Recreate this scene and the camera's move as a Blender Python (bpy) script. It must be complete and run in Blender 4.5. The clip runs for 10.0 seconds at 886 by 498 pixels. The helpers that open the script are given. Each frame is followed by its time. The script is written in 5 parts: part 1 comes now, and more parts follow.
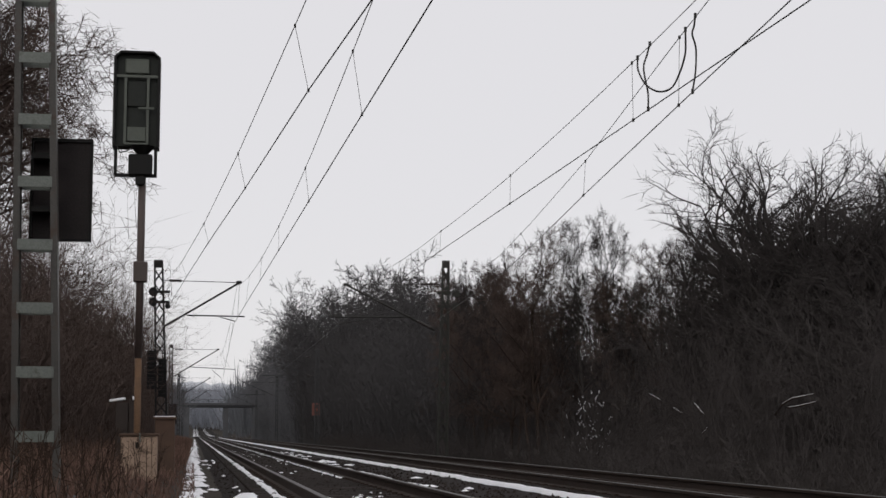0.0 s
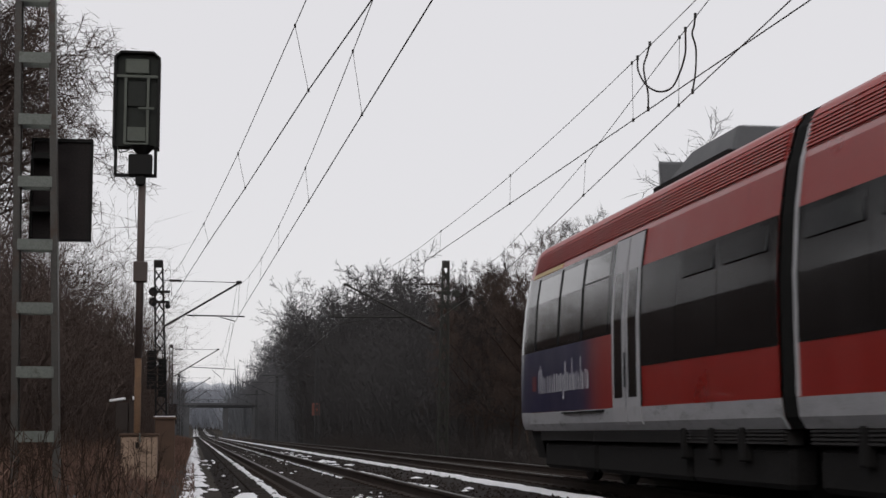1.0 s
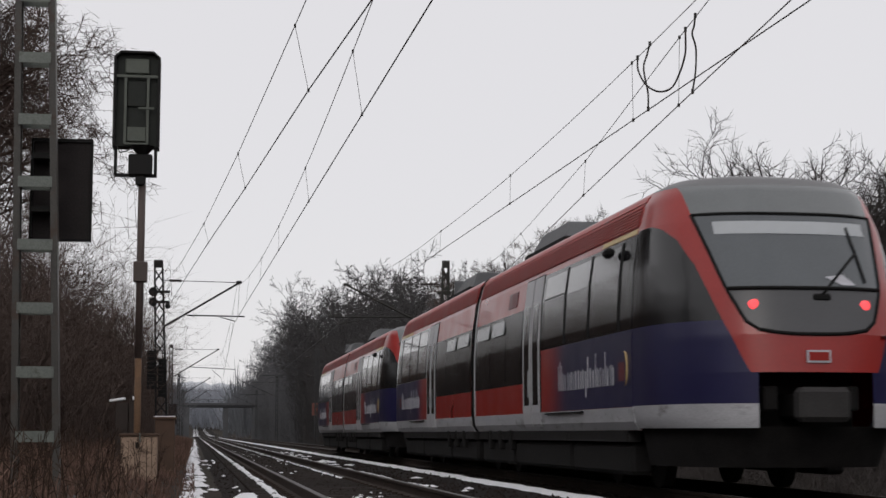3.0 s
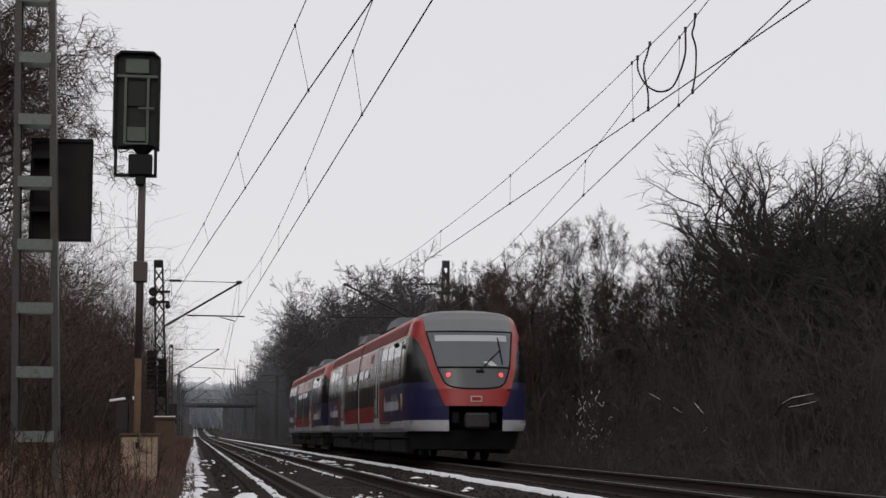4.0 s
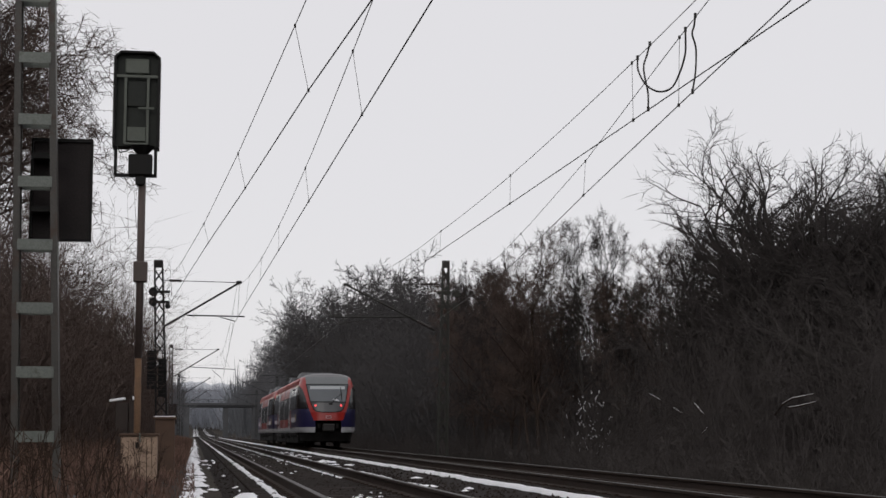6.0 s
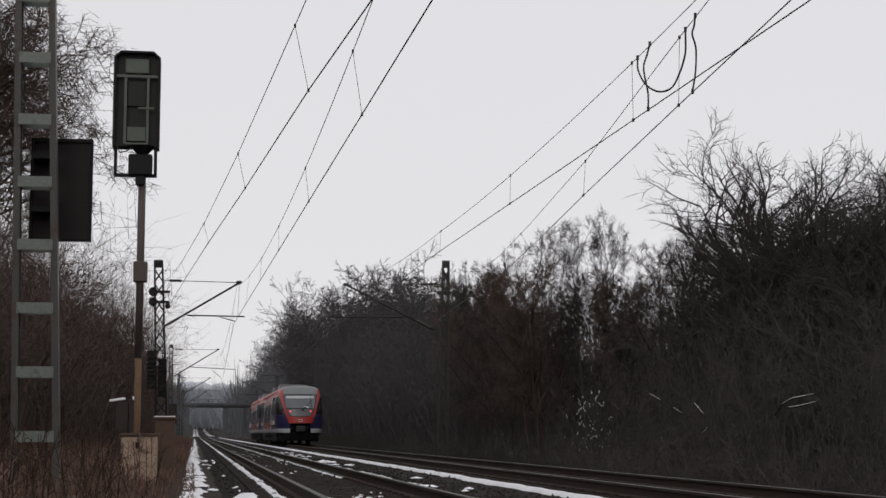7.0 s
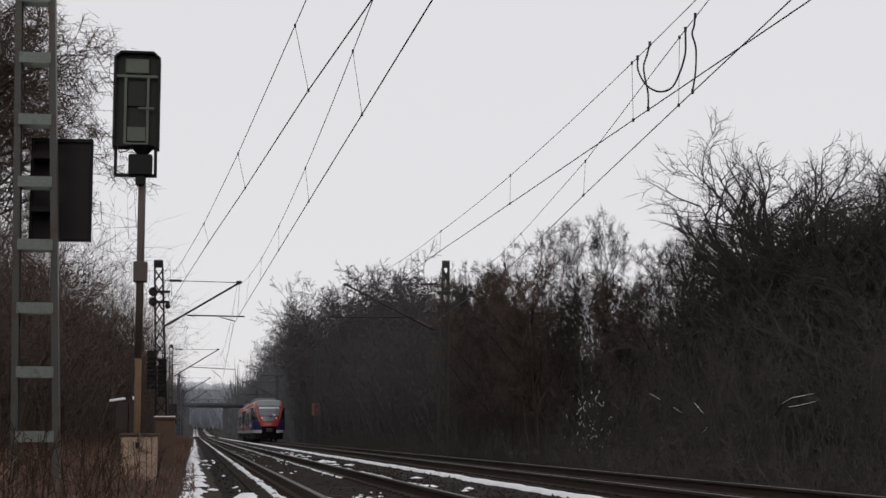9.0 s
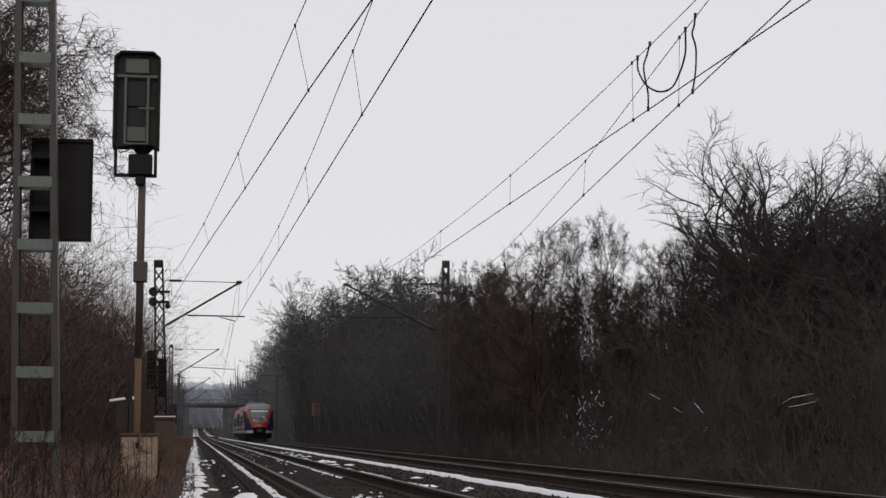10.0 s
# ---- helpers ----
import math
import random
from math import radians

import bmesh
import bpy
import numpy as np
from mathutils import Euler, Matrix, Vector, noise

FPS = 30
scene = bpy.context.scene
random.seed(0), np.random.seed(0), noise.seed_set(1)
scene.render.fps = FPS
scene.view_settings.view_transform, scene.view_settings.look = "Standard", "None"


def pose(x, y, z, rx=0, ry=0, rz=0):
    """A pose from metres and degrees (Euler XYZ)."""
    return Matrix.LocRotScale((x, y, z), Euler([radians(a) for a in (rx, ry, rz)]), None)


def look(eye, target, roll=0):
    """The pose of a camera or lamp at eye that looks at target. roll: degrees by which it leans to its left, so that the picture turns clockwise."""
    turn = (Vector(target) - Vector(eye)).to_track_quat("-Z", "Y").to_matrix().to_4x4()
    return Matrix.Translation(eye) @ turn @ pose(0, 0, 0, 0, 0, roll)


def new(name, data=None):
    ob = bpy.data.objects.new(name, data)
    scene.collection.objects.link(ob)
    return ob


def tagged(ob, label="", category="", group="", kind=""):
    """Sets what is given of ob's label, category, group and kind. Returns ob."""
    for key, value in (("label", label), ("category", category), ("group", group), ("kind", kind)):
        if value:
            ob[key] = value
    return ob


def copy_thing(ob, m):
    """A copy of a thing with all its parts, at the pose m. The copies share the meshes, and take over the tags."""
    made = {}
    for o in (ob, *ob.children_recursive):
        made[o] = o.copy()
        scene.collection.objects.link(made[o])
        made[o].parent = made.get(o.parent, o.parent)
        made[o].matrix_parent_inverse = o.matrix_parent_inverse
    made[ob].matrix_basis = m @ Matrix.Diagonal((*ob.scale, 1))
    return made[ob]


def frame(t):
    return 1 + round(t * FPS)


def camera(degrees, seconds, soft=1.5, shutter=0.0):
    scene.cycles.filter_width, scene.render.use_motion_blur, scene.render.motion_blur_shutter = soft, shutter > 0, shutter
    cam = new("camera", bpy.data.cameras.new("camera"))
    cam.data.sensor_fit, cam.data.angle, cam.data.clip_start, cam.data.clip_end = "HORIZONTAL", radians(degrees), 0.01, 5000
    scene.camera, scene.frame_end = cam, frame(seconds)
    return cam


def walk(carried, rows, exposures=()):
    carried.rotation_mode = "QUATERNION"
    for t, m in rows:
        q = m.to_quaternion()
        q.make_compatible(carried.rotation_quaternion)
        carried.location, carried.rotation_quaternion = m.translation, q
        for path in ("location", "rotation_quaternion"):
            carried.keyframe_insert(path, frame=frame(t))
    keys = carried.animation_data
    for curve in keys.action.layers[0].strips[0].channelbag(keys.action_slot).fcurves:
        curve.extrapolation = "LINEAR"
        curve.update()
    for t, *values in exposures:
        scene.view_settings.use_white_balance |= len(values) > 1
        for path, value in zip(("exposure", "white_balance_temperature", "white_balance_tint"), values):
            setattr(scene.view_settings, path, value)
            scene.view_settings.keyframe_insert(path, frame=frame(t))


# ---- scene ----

# the camera stands still on a tripod beside the line
TH, PS = 0.115038, 0.153581
EYE = (0.0, 0.0, 0.66)
AIM = (math.sin(PS) * math.cos(TH), EYE[1] + math.cos(PS) * math.cos(TH), EYE[2] + math.sin(TH))
cam = camera(30.98, 10.0, soft=1.5, shutter=0.12)
walk(cam, [(0.0, look(EYE, AIM)), (10.0, look(EYE, AIM))], [(0.0, 0.0, 6500, 10), (10.0, 0.0, 6500, 10)])

# overcast winter sky and a weak, wide sun behind the clouds
world = bpy.data.worlds.new("overcast_sky")
scene.world = world
world.use_nodes = True
wn, wl = world.node_tree.nodes, world.node_tree.links
wn.clear()
sky = wn.new("ShaderNodeTexSky")
sky.sky_type = "NISHITA"
sky.sun_disc = False
sky.sun_elevation, sky.sun_rotation = radians(28), radians(200)
sky_bg = wn.new("ShaderNodeBackground")
sky_bg.inputs["Strength"].default_value = 0.006
cloud_bg = wn.new("ShaderNodeBackground")
cloud_bg.inputs["Color"].default_value = (0.735, 0.72, 0.738, 1)
cloud_bg.inputs["Strength"].default_value = 1.0
both = wn.new("ShaderNodeAddShader")
w_out = wn.new("ShaderNodeOutputWorld")
wl.new(sky.outputs[0], sky_bg.inputs["Color"])
wl.new(sky_bg.outputs[0], both.inputs[0])
wl.new(cloud_bg.outputs[0], both.inputs[1])
wl.new(both.outputs[0], w_out.inputs["Surface"])
sun = new("sun", bpy.data.lights.new("sun", "SUN"))
sun.data.energy, sun.data.angle, sun.data.color = 0.5, radians(25), (1.0, 0.96, 0.9)
sun.matrix_basis = look((0, 0, 0), (0.3, 0.83, -0.5))


# ---- materials ----
def mat(name, color, rough=0.7, metal=0.0, var=0.25, scale=6.0, fine=60.0, bump=0.15, spot=None, spot_amount=0.5,
        spot_scale=2.0, island=False, coat=0.0, spec=0.5, coords="Object", stretch=(1, 1, 1)):
    """A node material: base colour varied by broad and fine noise, optional stains and relief."""
    m = bpy.data.materials.new(name)
    m.use_nodes = True
    n, l = m.node_tree.nodes, m.node_tree.links
    b = n["Principled BSDF"]
    b.inputs["Metallic"].default_value = metal
    b.inputs["Coat Weight"].default_value = coat
    b.inputs["Specular IOR Level"].default_value = spec
    tc = n.new("ShaderNodeTexCoord")
    mp = n.new("ShaderNodeMapping")
    mp.inputs["Scale"].default_value = stretch
    l.new(tc.outputs[coords], mp.inputs["Vector"])
    src = mp.outputs[0]
    broad = n.new("ShaderNodeTexNoise")
    broad.inputs["Scale"].default_value, broad.inputs["Detail"].default_value = scale, 5
    grain = n.new("ShaderNodeTexNoise")
    grain.inputs["Scale"].default_value, grain.inputs["Detail"].default_value = fine, 3
    l.new(src, broad.inputs["Vector"])
    l.new(src, grain.inputs["Vector"])
    add = n.new("ShaderNodeMath")
    add.operation = "ADD"
    l.new(broad.outputs["Fac"], add.inputs[0])
    l.new(grain.outputs["Fac"], add.inputs[1])
    last = add.outputs[0]
    if island:
        geo = n.new("ShaderNodeNewGeometry")
        inf = n.new("ShaderNodeObjectInfo")
        for o in (geo.outputs["Random Per Island"], inf.outputs["Random"]):
            half = n.new("ShaderNodeMath")
            half.operation = "MULTIPLY_ADD"
            half.inputs[1].default_value, half.inputs[2].default_value = 0.6, -0.3
            l.new(o, half.inputs[0])
            more = n.new("ShaderNodeMath")
            l.new(last, more.inputs[0])
            l.new(half.outputs[0], more.inputs[1])
            last = more.outputs[0]
    rng = n.new("ShaderNodeMapRange")
    rng.inputs["From Min"].default_value, rng.inputs["From Max"].default_value = 0.6, 1.4
    rng.inputs["To Min"].default_value, rng.inputs["To Max"].default_value = 1 - var, 1 + var
    l.new(last, rng.inputs["Value"])
    mul = n.new("ShaderNodeMixRGB")
    mul.blend_type = "MULTIPLY"
    mul.inputs["Fac"].default_value = 1
    mul.inputs["Color1"].default_value = (*color, 1)
    l.new(rng.outputs[0], mul.inputs["Color2"])
    col = mul.outputs[0]
    if spot:
        sp = n.new("ShaderNodeTexNoise")
        sp.inputs["Scale"].default_value, sp.inputs["Detail"].default_value = spot_scale, 8
        sp.inputs["Roughness"].default_value = 0.7
        l.new(src, sp.inputs["Vector"])
        ramp = n.new("ShaderNodeMapRange")
        ramp.inputs["From Min"].default_value = 0.72 - 0.4 * spot_amount
        ramp.inputs["From Max"].default_value = 0.84 - 0.4 * spot_amount
        l.new(sp.outputs["Fac"], ramp.inputs["Value"])
        mix = n.new("ShaderNodeMixRGB")
        mix.inputs["Color2"].default_value = (*spot, 1)
        l.new(ramp.outputs[0], mix.inputs["Fac"])
        l.new(col, mix.inputs["Color1"])
        col = mix.outputs[0]
    l.new(col, b.inputs["Base Color"])
    rr = n.new("ShaderNodeMapRange")
    rr.inputs["To Min"].default_value, rr.inputs["To Max"].default_value = max(0.02, rough - 0.12), min(1, rough + 0.12)
    l.new(broad.outputs["Fac"], rr.inputs["Value"])
    l.new(rr.outputs[0], b.inputs["Roughness"])
    if bump:
        bp = n.new("ShaderNodeBump")
        bp.inputs["Strength"].default_value, bp.inputs["Distance"].default_value = bump, 0.02
        l.new(grain.outputs["Fac"], bp.inputs["Height"])
        l.new(bp.outputs[0], b.inputs["Normal"])
    return m


def glow(name, color, strength):
    m = bpy.data.materials.new(name)
    m.use_nodes = True
    b = m.node_tree.nodes["Principled BSDF"]
    b.inputs["Base Color"].default_value = (*color, 1)
    b.inputs["Emission Color"].default_value = (*color, 1)
    b.inputs["Emission Strength"].default_value = strength
    return m


M = {
    "ballast": mat("ballast", (0.020, 0.016, 0.0145), 0.95, var=0.6, scale=3, fine=28, bump=1.0, spec=0.1),
    "stone": mat("ballast_stone", (0.027, 0.021, 0.019), 0.9, var=0.5, island=True, bump=0.4, spec=0.1),
    "earth": mat("earth", (0.04, 0.033, 0.028), 0.95, var=0.5, scale=1.5, fine=25, bump=0.8,
                 spot=(0.035, 0.04, 0.02), spot_scale=0.5, spot_amount=0.4, spec=0.1),
    "snow": mat("snow", (0.84, 0.84, 0.87), 0.6, var=0.06, scale=5, fine=40, bump=0.5),
    "rail_side": mat("rusty_rail", (0.035, 0.024, 0.019), 0.8, var=0.4, bump=0.3, spec=0.2),
    "rail_top": mat("worn_rail_head", (0.055, 0.050, 0.047), 0.6, metal=0.35, var=0.15, bump=0.05),
    "sleeper": mat("sleeper", (0.026, 0.0215, 0.0195), 0.9, var=0.4, island=True, bump=0.5, spec=0.1),
    "steel_green": mat("grey_green_painted_steel", (0.055, 0.051, 0.046), 0.6, var=0.3, scale=3, bump=0.15,
                       spot=(0.055, 0.036, 0.027), spot_amount=0.5, spot_scale=3),
    "steel_pale": mat("weathered_galvanised_steel", (0.15, 0.165, 0.15), 0.6, metal=0.2, var=0.3, scale=4, bump=0.15,
                      spot=(0.07, 0.075, 0.06), spot_amount=0.4, spot_scale=4),
    "steel_dark": mat("dark_mast_steel", (0.02, 0.0195, 0.0195), 0.7, var=0.3, bump=0.15, spec=0.2),
    "wire": mat("oxidised_copper_wire", (0.035, 0.033, 0.032), 0.6, metal=0.3, var=0.2, bump=0.0),
    "insulator": mat("brown_glazed_insulator", (0.022, 0.014, 0.012), 0.35, var=0.1, bump=0.0),
    "plate": mat("signal_board_back", (0.022, 0.018, 0.018), 0.7, var=0.35, scale=2.5, bump=0.1, spec=0.2),
    "plate_rim": mat("board_rim", (0.010, 0.0095, 0.0095), 0.6, bump=0.05, spec=0.2),
    "signal_grey": mat("signal_housing", (0.024, 0.027, 0.024), 0.6, var=0.25, scale=5, bump=0.1, spec=0.2),
    "signal_pale": mat("signal_frame_bar", (0.075, 0.085, 0.07), 0.55, var=0.25, scale=5, bump=0.1),
    "pole": mat("brown_grey_pole", (0.07, 0.051, 0.046), 0.65, var=0.25, scale=3, bump=0.1),
    "pole_rust": mat("ochre_rusty_pole", (0.13, 0.072, 0.038), 0.8, var=0.35, scale=5, bump=0.2),
    "cabinet_beige": mat("stained_beige_concrete", (0.35, 0.25, 0.185), 0.85, var=0.45, scale=4, bump=0.3,
                         spot=(0.10, 0.065, 0.045), spot_amount=0.5, spot_scale=5),
    "cabinet_brown": mat("rust_brown_cabinet", (0.075, 0.043, 0.028), 0.8, var=0.3, scale=4, bump=0.2),
    "cabinet_dark": mat("dark_cabinet", (0.04, 0.032, 0.029), 0.8, var=0.3, scale=4, bump=0.2, spec=0.2),
    "bark_dark": mat("dark_bark", (0.040, 0.036, 0.034), 0.9, var=0.45, scale=2, island=True, bump=0.3, spec=0.1),
    "bark_brown": mat("brown_bark", (0.045, 0.032, 0.026), 0.9, var=0.45, scale=2, island=True, bump=0.3, spec=0.1),
    # bark_grey and twig_grey lift the dark a little, distance haze in the colour
    "bark_grey": mat("hazed_bark", (0.058, 0.053, 0.052), 0.9, var=0.4, scale=2, island=True, bump=0.3, spec=0.1),
    "twig_dark": mat("dark_twigs", (0.060, 0.053, 0.051), 0.9, var=0.15, island=True, bump=0.0, spec=0.1),
    "twig_brown": mat("brown_twigs", (0.080, 0.059, 0.051), 0.9, var=0.15, island=True, bump=0.0, spec=0.1),
    "twig_grey": mat("hazed_twigs", (0.066, 0.063, 0.064), 0.9, var=0.15, island=True, bump=0.0, spec=0.1),
    # crown twigs: the silhouette against the sky is put into a darker colour
    "twig_limb": mat("silhouette_dark_twigs", (0.040, 0.035, 0.034), 0.9, var=0.15, island=True, bump=0.0, spec=0.1),
    # misty steel, twigs and bark: strong distance haze painted into the base colour
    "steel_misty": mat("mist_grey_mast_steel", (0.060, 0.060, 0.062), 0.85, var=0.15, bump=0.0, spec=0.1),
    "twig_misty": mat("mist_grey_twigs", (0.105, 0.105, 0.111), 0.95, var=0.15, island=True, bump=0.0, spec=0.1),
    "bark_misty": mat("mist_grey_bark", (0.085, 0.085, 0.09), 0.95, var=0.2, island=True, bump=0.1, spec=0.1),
    # twigs beyond the bridge, paled bluish by haze put into the colour
    "twig_hazy": mat("haze_paled_twigs", (0.27, 0.285, 0.32), 0.95, var=0.2, island=True, bump=0.0, spec=0.1),
    "twig_distant": mat("haze_greyed_distant_twigs", (0.12, 0.125, 0.135), 0.95, var=0.2, island=True, bump=0.0, spec=0.1),
    # emission stands in for mist-scattered daylight on the far ridge
    "mist": glow("mist_glow_ridge", (0.33, 0.34, 0.37), 0.7),
    # lighter than steel_dark with brown spots, for the mast before the woods
    "steel_lighter": mat("lighter_mast_steel", (0.040, 0.040, 0.036), 0.75, var=0.3, bump=0.15, spec=0.2,
                           spot=(0.06, 0.045, 0.035), spot_amount=0.4, spot_scale=2),
    "grass": mat("dead_grass", (0.15, 0.094, 0.074), 0.95, var=0.5, island=True, bump=0.0, spec=0.1),
    "weed": mat("dry_weed", (0.06, 0.04, 0.03), 0.95, var=0.5, island=True, bump=0.0, spec=0.1),
    "bridge": mat("bridge_concrete", (0.085, 0.087, 0.093), 0.9, var=0.3, scale=0.5, bump=0.3),
    "bridge_steel": mat("bridge_girder", (0.022, 0.023, 0.026), 0.8, var=0.3, scale=0.5, bump=0.1),
    # orange desaturated to paint the haze before the distant board
    "orange": mat("orange_board", (0.17, 0.065, 0.05), 0.6, var=0.15, bump=0.0),
    "orange_dark": mat("dark_board_mark", (0.10, 0.03, 0.02), 0.6, var=0.15, bump=0.0),
}


# ---- mesh helpers ----
def mesh_object(name, V, F, material, parent=None, smooth=False, label=""):
    me = bpy.data.meshes.new(name)
    me.from_pydata([tuple(v) for v in V], [], F)
    if smooth:
        me.polygons.foreach_set("use_smooth", [True] * len(me.polygons))
    me.materials.append(M[material])
    ob = new(name, me)
    if parent:
        ob.parent = parent
    if label:
        ob["label"] = label
    return ob


def part(name, bm, material, parent=None, label="", bevel=0.0, smooth=False):
    """Links a bmesh as one mesh object under a thing or a part."""
    if bevel:
        bmesh.ops.bevel(bm, geom=bm.edges[:], offset=bevel, segments=1, affect="EDGES", clamp_overlap=True)
    bmesh.ops.recalc_face_normals(bm, faces=bm.faces[:])
    me = bpy.data.meshes.new(name)
    bm.to_mesh(me)
    bm.free()
    if smooth:
        me.polygons.foreach_set("use_smooth", [True] * len(me.polygons))
    me.materials.append(M[material])
    ob = new(name, me)
    if parent:
        ob.parent = parent
    if label:
        ob["label"] = label
    return ob


def thing(name, at, label, category, group="", kind=""):
    ob = new(name)
    ob.empty_display_size = 0.3
    ob.location = at
    return tagged(ob, label, category, group, kind)


def cuboid(bm, x0, x1, y0, y1, z0, z1):
    v = [bm.verts.new(p) for p in ((x0, y0, z0), (x1, y0, z0), (x1, y1, z0), (x0, y1, z0),
                                   (x0, y0, z1), (x1, y0, z1), (x1, y1, z1), (x0, y1, z1))]
    for f in ((3, 2, 1, 0), (4, 5, 6, 7), (0, 1, 5, 4), (1, 2, 6, 5), (2, 3, 7, 6), (3, 0, 4, 7)):
        bm.faces.new([v[i] for i in f])
    return v


def boxed(x0, x1, y0, y1, z0, z1):
    bm = bmesh.new()
    cuboid(bm, x0, x1, y0, y1, z0, z1)
    return bm


def beam(bm, p, q, w, d=None):
    """A bar of w x d metres from p to q."""
    p, q = Vector(p), Vector(q)
    d = d or w
    axis = (q - p).normalized()
    side = axis.cross(Vector((0, 1, 0)) if abs(axis.y) < 0.9 else Vector((0, 0, 1))).normalized()
    up = side.cross(axis)
    v = [bm.verts.new(e + side * w / 2 * a + up * d / 2 * b) for e in (p, q) for a, b in ((-1, -1), (1, -1), (1, 1), (-1, 1))]
    for f in ((3, 2, 1, 0), (4, 5, 6, 7), (0, 1, 5, 4), (1, 2, 6, 5), (2, 3, 7, 6), (3, 0, 4, 7)):
        bm.faces.new([v[i] for i in f])


def tube(V, F, points, radii, sides=4, cap=False, tip=False):
    """Appends a tapering tube along points to the lists V and F; with tip it ends in a point."""
    base = len(V)
    ref = Vector((0.31, 0.2, 0.93))
    n = len(points)
    rings = n - 1 if tip else n
    for i in range(rings):
        p = points[i]
        ax = points[min(i + 1, n - 1)] - points[max(i - 1, 0)]
        if ax.length < 1e-6:
            ax = Vector((0, 0, 1))
        ax.normalize()
        s = ax.cross(ref)
        if s.length < 0.05:
            s = ax.cross(Vector((1, 0, 0)))
        s.normalize()
        u = s.cross(ax)
        for k in range(sides):
            a = 2 * math.pi * k / sides
            V.append(p + (s * math.cos(a) + u * math.sin(a)) * radii[i])
    for i in range(rings - 1):
        for k in range(sides):
            a, b = base + i * sides + k, base + i * sides + (k + 1) % sides
            F.append((a, b, b + sides, a + sides))
    if tip:
        end = len(V)
        V.append(points[-1])
        last = end - sides
        F += [(last + k, last + (k + 1) % sides, end) for k in range(sides)]
    if cap:
        F.append(tuple(base + k for k in range(sides))[::-1])
        F.append(tuple(base + (n - 1) * sides + k for k in range(sides)))


def rod(name, points, r, material, parent=None, sides=6, label=""):
    V, F = [], []
    tube(V, F, [Vector(p) for p in points], [r] * len(points), sides, True)
    return mesh_object(name, V, F, material, parent, True, label)


# ---- ground and line ----
TRACK_NEAR, TRACK_FAR = 2.12, 6.45
RAIL = 0.7525


def grade(y):
    """The line climbs beyond the bridge."""
    return 0.0 if y < 360 else 0.000018 * (y - 360) ** 2 if y < 760 else 2.88 + 0.0144 * (y - 760)


def ground_height(x, y):
    bed = -0.42
    if x < 0.4:
        z = -0.30 + 0.25 * min(1, max(0, (-0.1 - x) / 1.2)) + max(0, -4 - x) * 0.03
        z = min(z, 1.5) + min(5.0, max(0, -11 - x) * 0.28)
        k = min(1, max(0, (x + 0.6) / 1.0))
        z = z * (1 - k) + bed * k
    elif x < 8.6:
        z = bed
    else:
        z = bed - min(0.5, (x - 8.6) * 0.3) + max(0, x - 14) * 0.03 + min(5.0, max(0, x - 25) * 0.28)
    z += 0.10 * noise.noise(Vector((x * 0.35, y * 0.25, 0.3))) * (1 if x < 0 or x > 9 else 0.15)
    hill = min(900, max(0, y - 520))
    valley = max(min(1, max(0, (abs(x - 3) - 10) / 40)), min(1, max(0, (y - 840) / 120)))
    return z + grade(y) + 0.000022 * hill ** 2 * valley


def ground():
    xs = [-900, -500, -250, -120, -60, -35, -20, -13] + [-9 + 0.6 * i for i in range(16)] + [0.8, 1.6, 4, 6, 8.2, 8.6, 9.2, 10, 11,
          12, 14, 17, 20, 25, 32, 42, 60, 120, 250, 500, 900]
    ys = [-400, -150, -60, -20, -8] + [-2 + 1.2 * i for i in range(60)] + [75 + 6 * i for i in range(30)] + \
         [262 + 20 * i for i in range(30)] + [900, 1000, 1150, 1300, 1500, 1800, 2400, 3500]
    V = [(x, y, ground_height(x, y)) for y in ys for x in xs]
    n = len(xs)
    F = [(j * n + i, j * n + i + 1, (j + 1) * n + i + 1, (j + 1) * n + i) for j in range(len(ys) - 1) for i in range(n - 1)]
    ob = mesh_object("ground", V, F, "earth", None, True)
    return tagged(ob, "dark brown winter earth beside the railway line", "ground", kind="structure")


LINE_Y = [-40, 0, 40, 120, 240, 360] + [360 + 25 * i for i in range(1, 20)]


def extrude_line(profile, xc, closed=False):
    """Extrudes an (x, z) profile along the line."""
    V, F = [], []
    n = len(profile)
    for y in LINE_Y:
        for px, pz in profile:
            V.append((xc + px, y, pz + grade(y)))
    for j in range(len(LINE_Y) - 1):
        for i in range(n if closed else n - 1):
            a, b = j * n + i, j * n + (i + 1) % n
            F.append((a, b, b + n, a + n))
    return V, F


